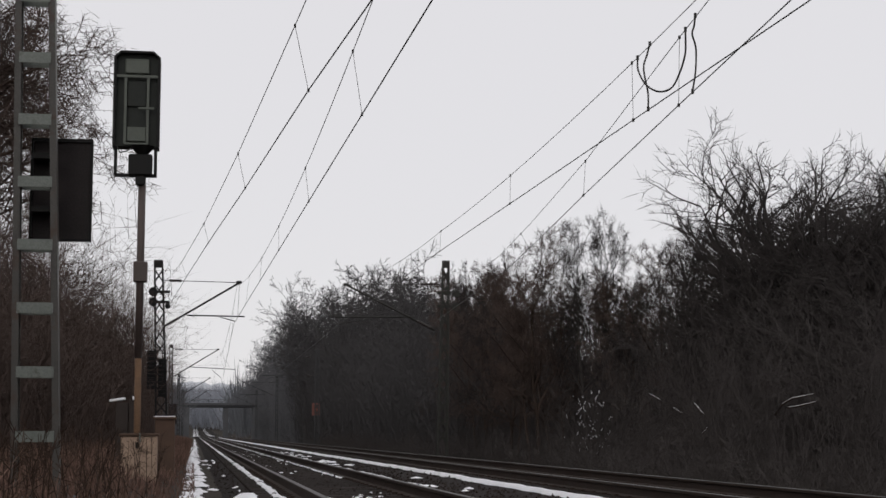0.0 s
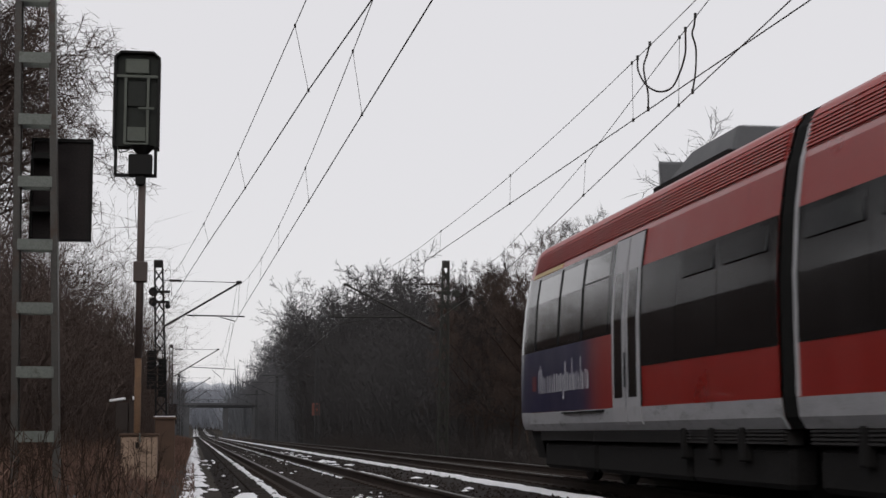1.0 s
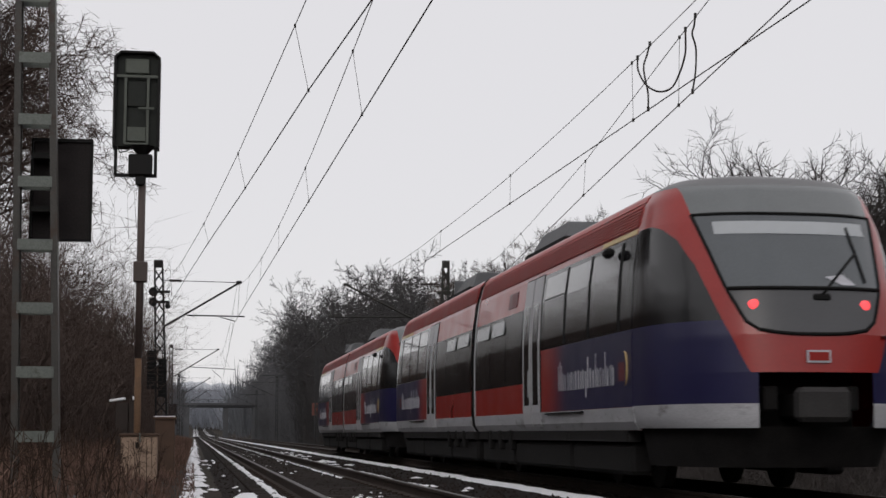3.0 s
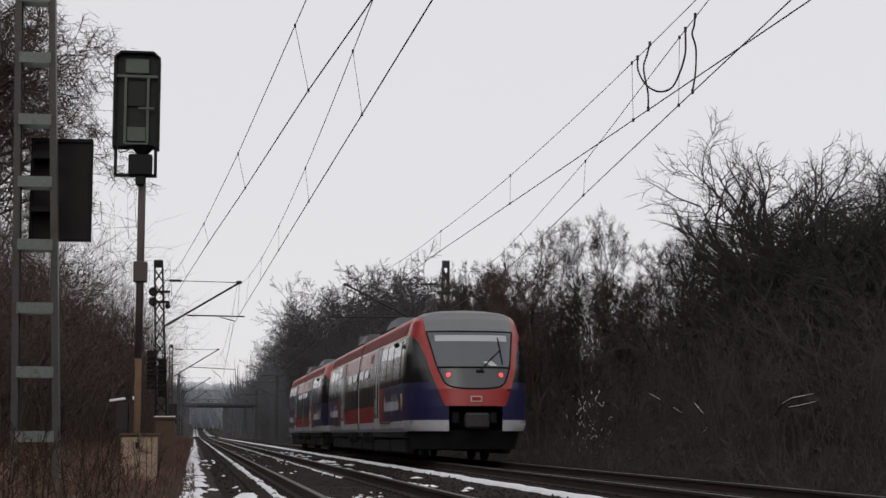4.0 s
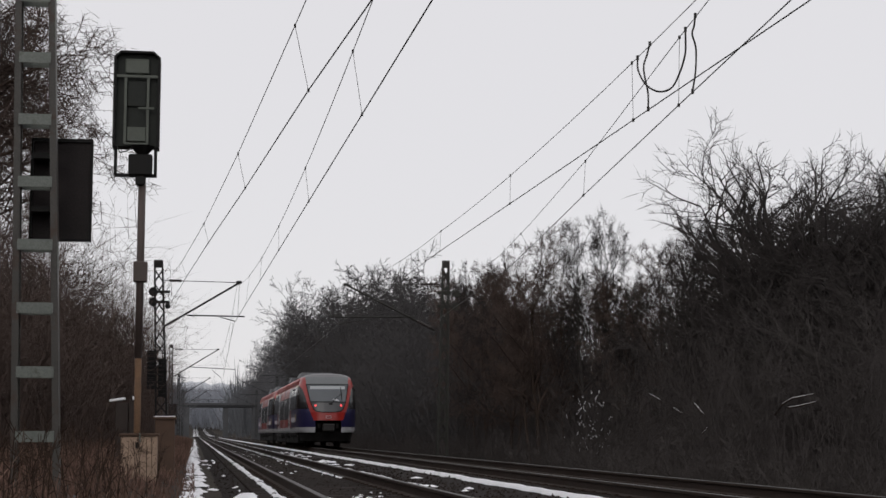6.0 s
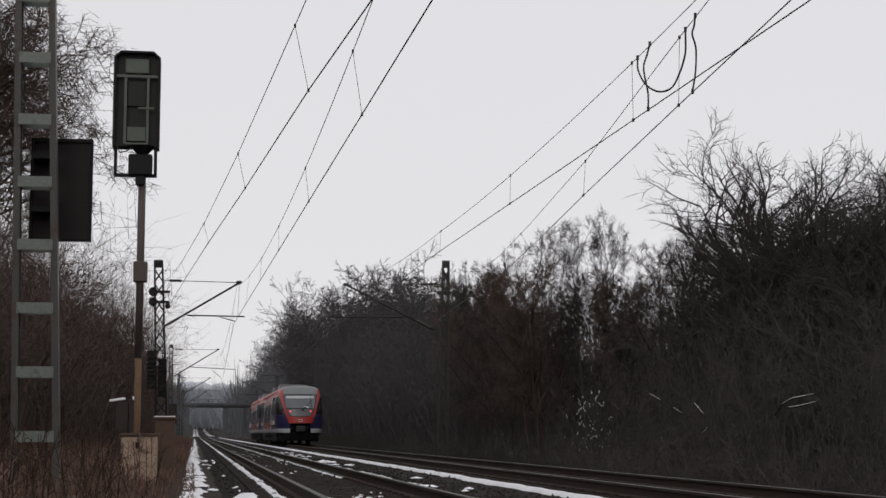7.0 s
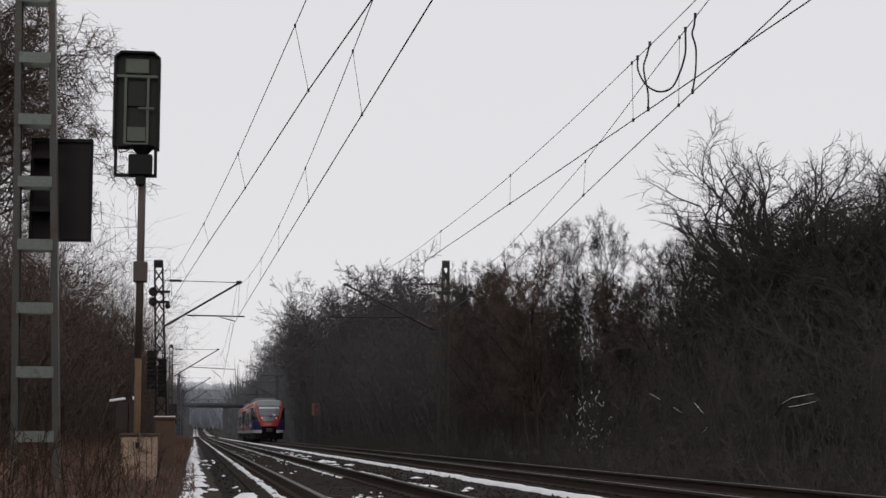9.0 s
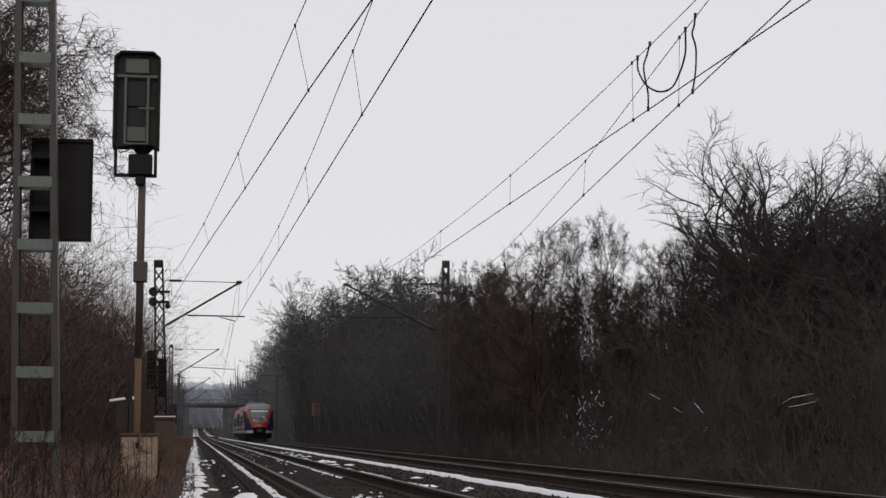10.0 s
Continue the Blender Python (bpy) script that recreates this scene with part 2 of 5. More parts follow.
def ballast_bed():
    prof = [(-1.75, -0.46), (-1.25, -0.2), (-0.4, -0.19), (0.4, -0.19), (1.25, -0.2), (2.3, -0.27), (3.1, -0.2), (3.9, -0.19),
            (4.8, -0.19), (5.6, -0.2), (6.4, -0.5)]
    V, F = [], []
    ys = [-30 + 0.5 * i for i in range(260)] + [100 + 4 * i for i in range(90)] + [460 + 25 * i for i in range(16)]
    fine = []
    for (a, za), (b, zb) in zip(prof, prof[1:]):
        k = max(1, int((b - a) / 0.2))
        fine += [(a + (b - a) * i / k, za + (zb - za) * i / k) for i in range(k)]
    fine.append(prof[-1])
    for y in ys:
        for px, pz in fine:
            x = TRACK_NEAR + px
            V.append((x, y, pz + grade(y) + 0.02 * noise.noise(Vector((x * 5, y * 3, 0)))))
    n = len(fine)
    F = [(j * n + i, j * n + i + 1, (j + 1) * n + i + 1, (j + 1) * n + i) for j in range(len(ys) - 1) for i in range(n - 1)]
    ob = mesh_object("ballast_bed", V, F, "ballast", None, True)
    tagged(ob, "dark brown crushed stone ballast under both tracks", "ballast", kind="structure")
    rnd = random.Random(4)
    V, F = [], []
    for i in range(9000):
        y = 5 + 55 * rnd.random() ** 1.6
        px = rnd.uniform(-1.7, 5.9)
        z = np.interp(px, [p[0] for p in prof], [p[1] for p in prof])
        r = rnd.uniform(0.018, 0.042)
        c = Vector((TRACK_NEAR + px, y, z + r * 0.3))
        b = len(V)
        a0 = rnd.random() * 6
        for k in range(3):
            a = a0 + k * 2.1
            V.append(c + Vector((math.cos(a) * r, math.sin(a) * r, rnd.uniform(-0.5, 0.1) * r)))
        V.append(c + Vector((rnd.uniform(-.4, .4) * r, rnd.uniform(-.4, .4) * r, r * rnd.uniform(0.6, 1))))
        F += [(b, b + 1, b + 3), (b + 1, b + 2, b + 3), (b + 2, b, b + 3)]
    st = mesh_object("ballast_stones", V, F, "stone")
    tagged(st, "loose angular ballast stones lying between the rails", "ballast", kind="stuff")


def track(xc, group):
    t = thing("railway_track", (xc, 0, 0), "straight railway track with rusty rails on dark sleepers", "railway track", group, "structure")
    head = [(-0.036, -0.004), (-0.03, 0.0), (0.03, 0.0), (0.036, -0.004)]
    body = [(-0.036, -0.005), (-0.036, -0.035), (-0.009, -0.05), (-0.009, -0.135), (-0.07, -0.155), (-0.07, -0.168),
            (0.07, -0.168), (0.07, -0.155), (0.009, -0.135), (0.009, -0.05), (0.036, -0.035), (0.036, -0.005)]
    for s in (-RAIL, RAIL):
        V, F = extrude_line(body, s)
        r = mesh_object("rail", V, F, "rail_side", t)
        V, F = extrude_line(head, s)
        mesh_object("rail_head", V, F, "rail_top", r, label="worn shiny running surface")
    bm = boxed(-1.28, 1.28, -0.13, 0.13, -0.34, -0.168)
    bmesh.ops.bevel(bm, geom=bm.edges[:], offset=0.015, segments=1, affect="EDGES")
    first = part("sleeper", bm, "sleeper", t)
    first.location = (0, -6, 0)
    clip = boxed(-0.13, 0.13, -0.06, 0.06, -0.168, -0.145)
    first_clip = part("rail_clip", clip, "rail_side", first)
    first_clip.location = (-RAIL, 0, 0)
    c2 = new("rail_clip", first_clip.data)
    c2.parent, c2.location = first, (RAIL, 0, 0)
    for i in range(1, 130):
        o = new("sleeper", first.data)
        o.parent, o.location = t, (0, -6 + 0.63 * i, 0)
        if i < 70:
            for s in (-RAIL, RAIL):
                c = new("rail_clip", first_clip.data)
                c.parent, c.location = o, (s, 0, 0)
    V, F = [], []
    for i in range(430):
        y = -6 + 0.63 * (130 + i)
        b = len(V)
        z = grade(y) - 0.168
        V += [(-1.28, y - .13, z), (1.28, y - .13, z), (1.28, y + .13, z), (-1.28, y + .13, z),
              (-1.28, y - .13, z - .1), (1.28, y - .13, z - .1), (1.28, y + .13, z - .1), (-1.28, y + .13, z - .1)]
        F += [(b, b + 1, b + 2, b + 3), (b, b + 1, b + 5, b + 4), (b + 3, b, b + 4, b + 7), (b + 1, b + 2, b + 6, b + 5)]
    far = mesh_object("far_sleepers", V, F, "sleeper", t)
    tagged(far, "dark sleepers in the distance", kind="stuff")


def snow_strip(x, width, y0, y1, z, seed, gap=0.0, name="snow_strip", rough=0.5):
    """A ragged ribbon of old snow, broken where the noise says so."""
    rnd = random.Random(seed)
    V, F = [], []
    y = y0
    rows = []
    step = 0.05
    while y < y1:
        n1 = noise.noise(Vector((y * 1.3, seed * 7.1, 0)))
        n2 = noise.noise(Vector((y * 4.0, seed * 3.3, 5)))
        n3 = noise.noise(Vector((y * 1.1, seed * 5.7, 9)))
        w = width * (0.75 + rough * n1 + rough * 0.7 * n2 + rnd.uniform(-.06, .06))
        off = width * 0.5 * noise.noise(Vector((y * 0.9, seed * 2.9, 2)))
        rows.append((y, off, w if n3 + 0.35 * n2 > gap - 0.6 else -1))
        step = 0.05 + max(0, y - 12) * 0.004
        y += step
    for (ya, oa, wa), (yb, ob_, wb) in zip(rows, rows[1:]):
        if wa > 0.01 and wb > 0.01:
            b = len(V)
            g = grade(ya)
            h = min(0.045, 0.3 * width)
            V += [(x + oa - wa / 2, ya, z + g - 0.02), (x + oa - wa * .25, ya, z + h + g), (x + oa + wa * .25, ya, z + h + g), (x + oa + wa / 2, ya, z + g - 0.02),
                  (x + ob_ - wb / 2, yb, z + g - 0.02), (x + ob_ - wb * .25, yb, z + h + g), (x + ob_ + wb * .25, yb, z + h + g), (x + ob_ + wb / 2, yb, z + g - 0.02)]
            F += [(b, b + 1, b + 5, b + 4), (b + 1, b + 2, b + 6, b + 5), (b + 2, b + 3, b + 7, b + 6)]
    ob = mesh_object(name, V, F, "snow", None, True)
    return tagged(ob, "ragged remains of white snow along the track", "snow", kind="stuff")


def snow_patches(x0, x1, y0, y1, z, count, seed, size=0.12):
    """Small flat scraps of snow lying between stones."""
    rnd = random.Random(seed)
    V, F = [], []
    for i in range(count):
        y = y0 + (y1 - y0) * rnd.random() ** 1.3
        x = rnd.uniform(x0, x1)
        if noise.noise(Vector((x * 1.1, y * 0.35, seed))) < 0.13:
            continue
        k = 9
        rx, ry = size * rnd.uniform(0.3, 1.3), size * rnd.uniform(0.5, 2.2) * (1 + y * 0.02)
        b = len(V)
        V.append((x, y, z + 0.03))
        for j in range(k):
            a = 2 * math.pi * j / k
            r = rnd.uniform(0.55, 1.1)
            V.append((x + math.cos(a) * rx * r, y + math.sin(a) * ry * r, z - 0.005))
        F += [(b, b + 1 + j, b + 1 + (j + 1) % k) for j in range(k)]
    ob = mesh_object("snow_scraps", V, F, "snow", None, True)
    return tagged(ob, "thin scraps of snow between sleepers and stones", "snow", kind="stuff")


ground()
ballast_bed()
track(TRACK_NEAR, "railway tracks")
track(TRACK_FAR, "railway tracks")
snow_strip(1.12, 0.17, 5, 330, -0.19, 1, 0.05)
snow_strip(0.08, 0.36, 9, 300, -0.40, 2, 0.2, rough=1.1)
snow_strip(-0.12, 0.24, 10, 120, -0.35, 12, 0.3, rough=1.1)
snow_patches(-0.35, 0.45, 9, 60, -0.385, 260, 15, 0.11)
snow_strip(0.85, 0.5, 20.5, 23.2, -0.22, 13, -0.6, rough=0.5)
snow_strip(0.5, 0.3, 21.5, 23.0, -0.30, 14, -0.6, rough=0.6)
snow_strip(5.12, 0.22, 8, 330, -0.19, 3, -0.4, rough=0.35)
snow_strip(2.75, 0.12, 30, 330, -0.185, 4, 0.35, rough=0.8)
snow_strip(3.6, 0.2, 26, 300, -0.2, 8, 0.62, rough=0.8)
snow_patches(1.55, 2.7, 8, 80, -0.185, 220, 5)
snow_patches(3.0, 4.4, 10, 80, -0.21, 330, 6, 0.14)
snow_strip(0.6, 1.6, 385, 760, 0.0, 9, 0.1, rough=0.7)
snow_strip(4.4, 1.0, 385, 760, 0.0, 10, 0.3, rough=0.7)
snow_patches(0.3, 1.2, 6, 60, -0.27, 110, 7, 0.1)


# ---- catenary masts ----
def lattice_mast(name, x, y, h, left, right, label, panels=12, depth=0.42, material="steel_dark", group="catenary masts"):
    """left and right: outer edges (offset from x) at the foot and at the top."""
    m = thing(name, (x, y, 0), label, "mast", group)

    def at(z, side, k):
        f = z / h
        e = left if side < 0 else right
        px = e[0] + (e[1] - e[0]) * f
        d = depth * (1 - 0.45 * f) / 2
        return Vector((px, k * d, z))
    a = 0.075
    for side in (-1, 1):
        for k in (-1, 1):
            bm = bmesh.new()
            p, q = at(-0.5, side, k), at(h, side, k)
            beam(bm, p - Vector((side * a / 2, 0, 0)), q - Vector((side * a / 2, 0, 0)), a, 0.012)
            beam(bm, p - Vector((side * 0.006, k * a / 2, 0)), q - Vector((side * 0.006, k * a / 2, 0)), 0.012, a)
            part("leg", bm, material, m)
    for i in range(panels):
        z0, z1 = 0.2 + (h - 0.55) * i / panels, 0.2 + (h - 0.55) * (i + 1) / panels
        for k in (-1, 1):
            for s in (-1, 1):
                bm = bmesh.new()
                beam(bm, at(z0, s, k) + Vector((0, k * 0.008 * s, 0)), at(z1, -s, k) + Vector((0, k * 0.008 * s, 0)), 0.05, 0.01)
                part("brace", bm, material, m)
        for s in (-1, 1):
            bm = bmesh.new()
            beam(bm, at(z0, s, -1), at(z1, s, 1), 0.01, 0.045)
            part("brace", bm, material, m)
    tl, tr = at(h, -1, -1), at(h, 1, -1)
    part("head_plate", boxed(tl.x, tr.x, tl.y - 0.02, -tl.y + 0.02, h - 0.3, h + 0.02), material, m)
    part("foundation", boxed(left[0] - 0.12, right[0] + 0.12, -depth / 2 - 0.15, depth / 2 + 0.15, -1.4, -0.5), "cabinet_dark", m, bevel=0.03)
    return m


def ribbed(name, p, q, r, n, parent):
    """A string of insulator discs between p and q."""
    p, q = Vector(p), Vector(q)
    pts, rad = [], []
    for i in range(n * 4 + 1):
        pts.append(p.lerp(q, i / (n * 4)))
        rad.append(r if i % 4 in (1, 2) else r * 0.55)
    V, F = [], []
    tube(V, F, pts, rad, 8, True)
    return mesh_object(name, V, F, "insulator", parent, True)


def cantilever(mast, foot, top, guy, reg_a, reg_b, steady_a, steady_b, material="steel_dark"):
    """Bracket of tubes that carries messenger and contact wire; points in the mast's space."""
    c = rod("cantilever_tube", [foot, top], 0.045, material, mast)
    f, t = Vector(foot), Vector(top)
    ribbed("insulator", f.lerp(t, 0.05), f.lerp(t, 0.2), 0.085, 6, c)
    rod("top_stay", [guy, top], 0.016, material, mast)
    g = Vector(guy)
    ribbed("insulator", g.lerp(t, 0.08), g.lerp(t, 0.24), 0.075, 6, c)
    rod("registration_tube", [reg_a, reg_b], 0.032, material, mast)
    rod("steady_arm", [steady_a, steady_b], 0.022, material, mast)
    rod("hanger", [Vector(top), Vector(reg_b) + Vector((-0.3, 0, 0))], 0.008, "wire", mast)
    part("clamp", boxed(t.x - 0.14, t.x + 0.1, t.y - 0.05, t.y + 0.05, t.z - 0.05, t.z + 0.08), material, mast, bevel=0.015)


def far_side_mast():
    x, y = -1.45, 71.0
    m = lattice_mast("catenary_mast", x, y, 8.22, (-0.20, -0.42), (0.36, -0.02),
                     "dark lattice steel catenary mast with tensioning weights", 12)
    cantilever(m, (0.05, 0, 5.31), (3.33, 0, 7.3), (0.0, 0, 7.36), (1.05, 0, 5.83), (3.57, 0, 5.8), (2.5, 0, 5.76), (3.14, -0.9, 5.53))
    # tension wheels and weight stacks of the wires that end here
    for zc in (6.85, 6.4):
        V, F = [], []
        tube(V, F, [Vector((-0.42, -0.06, zc)), Vector((-0.42, 0.06, zc))], [0.2, 0.2], 16, True)
        w = mesh_object("tension_wheel", V, F, "steel_dark", m)
        part("wheel_bracket", boxed(-0.42, 0.3, -0.05, 0.05, zc - 0.06, zc + 0.06), "steel_dark", m, bevel=0.01)
    for xa, zt in ((-0.62, 4.3), (-0.14, 3.95)):
        stack = rod("weight_rod", [(xa + 0.17, 0.28, zt + 2.4), (xa + 0.17, 0.28, zt - 1.7)], 0.014, "steel_dark", m)
        for i in range(10):
            part("weight", boxed(xa, xa + 0.35, 0.1, 0.46, zt - 0.17 * (i + 1), zt - 0.17 * i - 0.012), "steel_dark", stack, bevel=0.02)
    V, F = [], []
    tube(V, F, [Vector((0.22, -0.1, 6.1 + 0.04 * i)) for i in range(7)], [0.05, 0.1, 0.125, 0.13, 0.125, 0.1, 0.05], 10, True)
    mesh_object("guide_pulley", V, F, "steel_dark", m, True)
    return m


def opposite_mast():
    x, y = 11.1, 71.5
    m = lattice_mast("catenary_mast", x, y, 8.46, (-0.33, -0.06), (0.17, 0.26),
                     "dark lattice steel catenary mast before the woods", 12, material="steel_lighter")
    cantilever(m, (-0.4, 0, 5.31), (-4.43, 0, 7.31), (0.0, 0, 7.42), (-1.4, 0, 5.9), (-5.1, 0, 5.85), (-3.4, 0, 5.8), (-4.75, 0, 5.53), "steel_lighter")
    for zc in (7.0, 6.4):
        V, F = [], []
        tube(V, F, [Vector((0.55, -0.06, zc)), Vector((0.55, 0.06, zc))], [0.19, 0.19], 16, True)
        mesh_object("tension_wheel", V, F, "steel_lighter", m)
        part("wheel_bracket", boxed(-0.3, 0.55, -0.05, 0.05, zc - 0.06, zc + 0.06), "steel_lighter", m, bevel=0.01)
    return m


def plain_masts():
    left = lattice_mast("catenary_mast", -2.1, 144, 8.5, (-0.17, -0.2), (0.2, 0.14),
                        "slender dark catenary mast far along the line", 12, 0.35)
    cantilever(left, (0.22, 0, 5.7), (4.1, 0, 8.1), (0.0, 0, 8.12), (1.6, 0, 6.55), (5.6, 0, 6.35), (3.6, 0, 6.3), (4.4, 0, 5.6))
    right = lattice_mast("catenary_mast", 11.0, 146, 8.4, (-0.2, -0.16), (0.2, 0.16),
                         "slender mast far along the line, steel greyed for haze", 12, 0.35, "steel_misty")
    cantilever(right, (-0.22, 0, 5.7), (-4.4, 0, 7.5), (0.0, 0, 7.6), (-1.6, 0, 5.95), (-5.0, 0, 5.9), (-3.6, 0, 5.85), (-4.7, 0, 5.55), "steel_misty")
    for y in (218, 290):
        copy_thing(left, pose(-2.1, y, 0))
        copy_thing(right, pose(11.0, y, 0))


def near_mast():
    """Mast of two channels joined by batten plates."""
    x, y, h = -1.7, 18.0, 8.6
    m = thing("catenary_mast", (x, y, 0), "tall grey-green steel mast of two channels joined by batten plates", "mast", "catenary masts")
    le = lambda z: -0.245 - 0.0195 * z
    re = lambda z: 0.275 - 0.0355 * z
    for f, s in ((le, 1), (re, -1)):
        bm = bmesh.new()
        prof = [(0, -0.11), (0.072, -0.11), (0.072, -0.098), (0.012, -0.098), (0.012, 0.098), (0.072, 0.098), (0.072, 0.11), (0, 0.11)]
        low = [bm.verts.new((f(-0.5) + s * px, py, -0.5)) for px, py in prof]
        high = [bm.verts.new((f(h) + s * px, py, h)) for px, py in prof]
        for i in range(8):
            bm.faces.new((low[i], low[(i + 1) % 8], high[(i + 1) % 8], high[i]))
        bm.faces.new(high)
        part("channel_leg", bm, "steel_green", m)
    for i in range(13):
        z = 0.63 + 0.697 * i
        if z > h - 0.1:
            break
        for dy in (0.122, -0.122):
            plate = part("batten_plate", boxed(le(z) + 0.05, re(z) - 0.05, dy - 0.006, dy + 0.006, z - 0.06, z + 0.06), "steel_pale", m, "pale weathered batten plate")
    part("foundation", boxed(-0.5, 0.5, -0.4, 0.4, -1.0, -0.02), "bridge", m, bevel=0.04)
    # back of a signal board that is bracketed to the mast
    b = thing("signal_board", (x, y + 0.45, 0), "dark brown back of a rectangular signal board fixed to the mast", "signal board")
    bm = boxed(-0.16, 0.49, -0.03, 0.05, 2.84, 3.98)
    part("panel", bm, "plate", b, bevel=0.012)
    for box in ((-0.175, 0.505, -0.06, -0.028, 3.965, 4.0), (-0.175, 0.505, -0.06, -0.028, 2.82, 2.85),
                (-0.18, -0.155, -0.058, -0.026, 2.83, 3.99), (0.485, 0.51, -0.058, -0.026, 2.83, 3.99)):
        part("rim", boxed(*box), "plate_rim", b)
    for z in (3.15, 3.75):
        part("bracket", boxed(-0.14, 0.1, -0.34, -0.03, z - 0.03, z + 0.03), "plate_rim", b)
    return m


far_side_mast()
opposite_mast()
plain_masts()
near_mast()


# ---- overhead wires ----
def wire_pair(name, contact, messenger, droppers, label):
    """contact and messenger: points; droppers: distances along the line."""
    w = thing(name, (0, 0, 0), label, "overhead line", "overhead lines")
    part_c = rod("contact_wire", contact, 0.0095, "wire", w, 6)
    rod("messenger_wire", messenger, 0.0068, "wire", w, 6)

    def at(pts, y):
        for a, b in zip(pts, pts[1:]):
            if a[1] <= y <= b[1]:
                return Vector(a).lerp(Vector(b), (y - a[1]) / (b[1] - a[1]))
    for y in droppers:
        a, b = at(contact, y), at(messenger, y)
        d = rod("dropper", [a, b], 0.0042, "wire", w, 5)
        for p in (a, b):
            part("clip", boxed(p.x - 0.015, p.x + 0.015, p.y - 0.02, p.y + 0.02, p.z - 0.025, p.z + 0.025), "wire", d)
    return w


def sagging(x0, x1, y0, y1, zmin, k, ymid, n=24):
    return [(x0 + (x1 - x0) * i / n, y0 + (y1 - y0) * i / n, zmin + k * (y0 + (y1 - y0) * i / n - ymid) ** 2) for i in range(n + 1)]


near_contact = [(2.80, 3, 5.5), (1.66, 71, 5.5), (2.45, 144, 5.55), (1.8, 218, 5.55), (2.4, 290, 5.5)]
near_messenger = sagging(2.5, 1.86, 3, 71, 6.13, 0.00118, 41) + sagging(1.86, 2.0, 71, 144, 6.5, 0.0009, 108)[1:] + \
    sagging(2.0, 2.0, 144, 218, 6.5, 0.0009, 181)[1:] + sagging(2.0, 2.1, 218, 290, 6.5, 0.0009, 254)[1:]
wire_pair("overhead_line", near_contact, near_messenger, [14.5, 23.9, 33.2, 42.3, 51, 60.2, 80, 92, 104, 116, 128],
          "thin dark contact and messenger wires over the near track")
wire_pair("overhead_line", [(2.75, 6, 5.5), (1.89, 17.4, 5.5), (1.52, 22.3, 5.5), (0.92, 31.6, 5.5), (0.28, 40.9, 5.5), (-0.33, 52.6, 5.75), (-1.22, 71, 6.15)],
          [(2.6, 6, 7.1), (1.62, 17.4, 6.62), (1.32, 22.3, 6.43), (0.77, 31.6, 6.19), (0.16, 40.9, 5.98), (-0.50, 52.6, 6.21), (-1.42, 71, 7.25)],
          [22.3, 31.6, 40.9, 52.6], "thin dark wires running out to their anchor on the mast")
far_contact = [(6.95, 3, 5.5), (6.40, 42, 5.5), (6.3, 71.5, 5.5), (6.8, 146, 5.5), (6.2, 218, 5.5), (6.6, 290, 5.5)]
far_messenger = sagging(6.9, 6.43, 3, 42, 6.03, 0.0014, 40, 14) + sagging(6.43, 6.64, 42, 71.5, 6.03, 0.0014, 40, 10)[1:] + sagging(6.64, 6.6, 71.5, 146, 6.3, 0.0009, 108)[1:] + sagging(6.6, 6.5, 146, 218, 6.4, 0.0009, 181)[1:]
wire_pair("overhead_line", far_contact, far_messenger, [15.5, 23.7, 32.9, 41.9, 51, 60, 82, 95, 108, 121, 134],
          "thin dark contact and messenger wires over the far track")
wire_pair("overhead_line", [(5.3, 3, 5.5), (6.54, 16.7, 5.5), (7.02, 22.5, 5.5), (7.78, 31.5, 5.5), (8.35, 37.7, 5.5), (8.90, 46.00, 5.35), (10.75, 71.3, 5.75)],
          [(5.4, 3, 7.3), (6.60, 16.7, 6.75), (7.05, 22.5, 6.53), (7.83, 31.5, 6.21), (8.14, 38.50, 5.82), (8.82, 46.00, 5.88), (10.95, 71.3, 6.6)],
          [14, 22.5, 31.5, 40.5], "thin dark wires running out to the mast by the woods")


def jumpers():
    j = thing("jumper_cable", (0, 0, 0), "slack black jumper cables joining two overhead lines", "cable")
    def smooth_path(pts):
        out = []
        P = [Vector(p) for p in pts]
        P = [P[0] * 2 - P[1]] + P + [P[-1] * 2 - P[-2]]
        for i in range(1, len(P) - 2):
            for k in range(6):
                t = k / 6
                a, b, c, d = P[i - 1:i + 3]
                out.append(0.5 * ((2 * b) + (c - a) * t + (2 * a - 5 * b + 4 * c - d) * t * t + (3 * b - a - 3 * c + d) * t ** 3))
        out.append(P[-2])
        return out
    for pts in JUMPERS:
        c = rod("cable", smooth_path(pts), 0.014, "wire", j, 6)
        for p in (pts[0], pts[-1]):
            V, F = [], []
            tube(V, F, [Vector(p) + Vector((0, 0, 0.035)), Vector(p) - Vector((0, 0, 0.035))], [0.022, 0.022], 6, True)
            mesh_object("clamp", V, F, "wire", c)


JUMPERS = [
    [(6.43, 22.6, 6.22), (6.4, 22.47, 6.0), (6.47, 22.33, 5.76), (6.62, 22.2, 5.63), (6.78, 22.07, 5.66), (6.87, 21.94, 5.86), (6.91, 21.8, 6.09), (6.88, 21.67, 6.24), (6.84, 21.54, 6.4)],
    [(6.69, 22.83, 6.5), (6.64, 22.83, 6.32), (6.59, 22.83, 6.16), (6.6, 22.83, 6.0), (6.65, 22.83, 5.74), (6.65, 22.83, 5.5)],
    [(6.99, 21.54, 6.61), (6.97, 21.54, 6.46), (6.94, 21.54, 6.33), (6.99, 21.54, 6.13), (6.98, 21.54, 5.81), (6.93, 21.54, 5.5)],
]
jumpers()


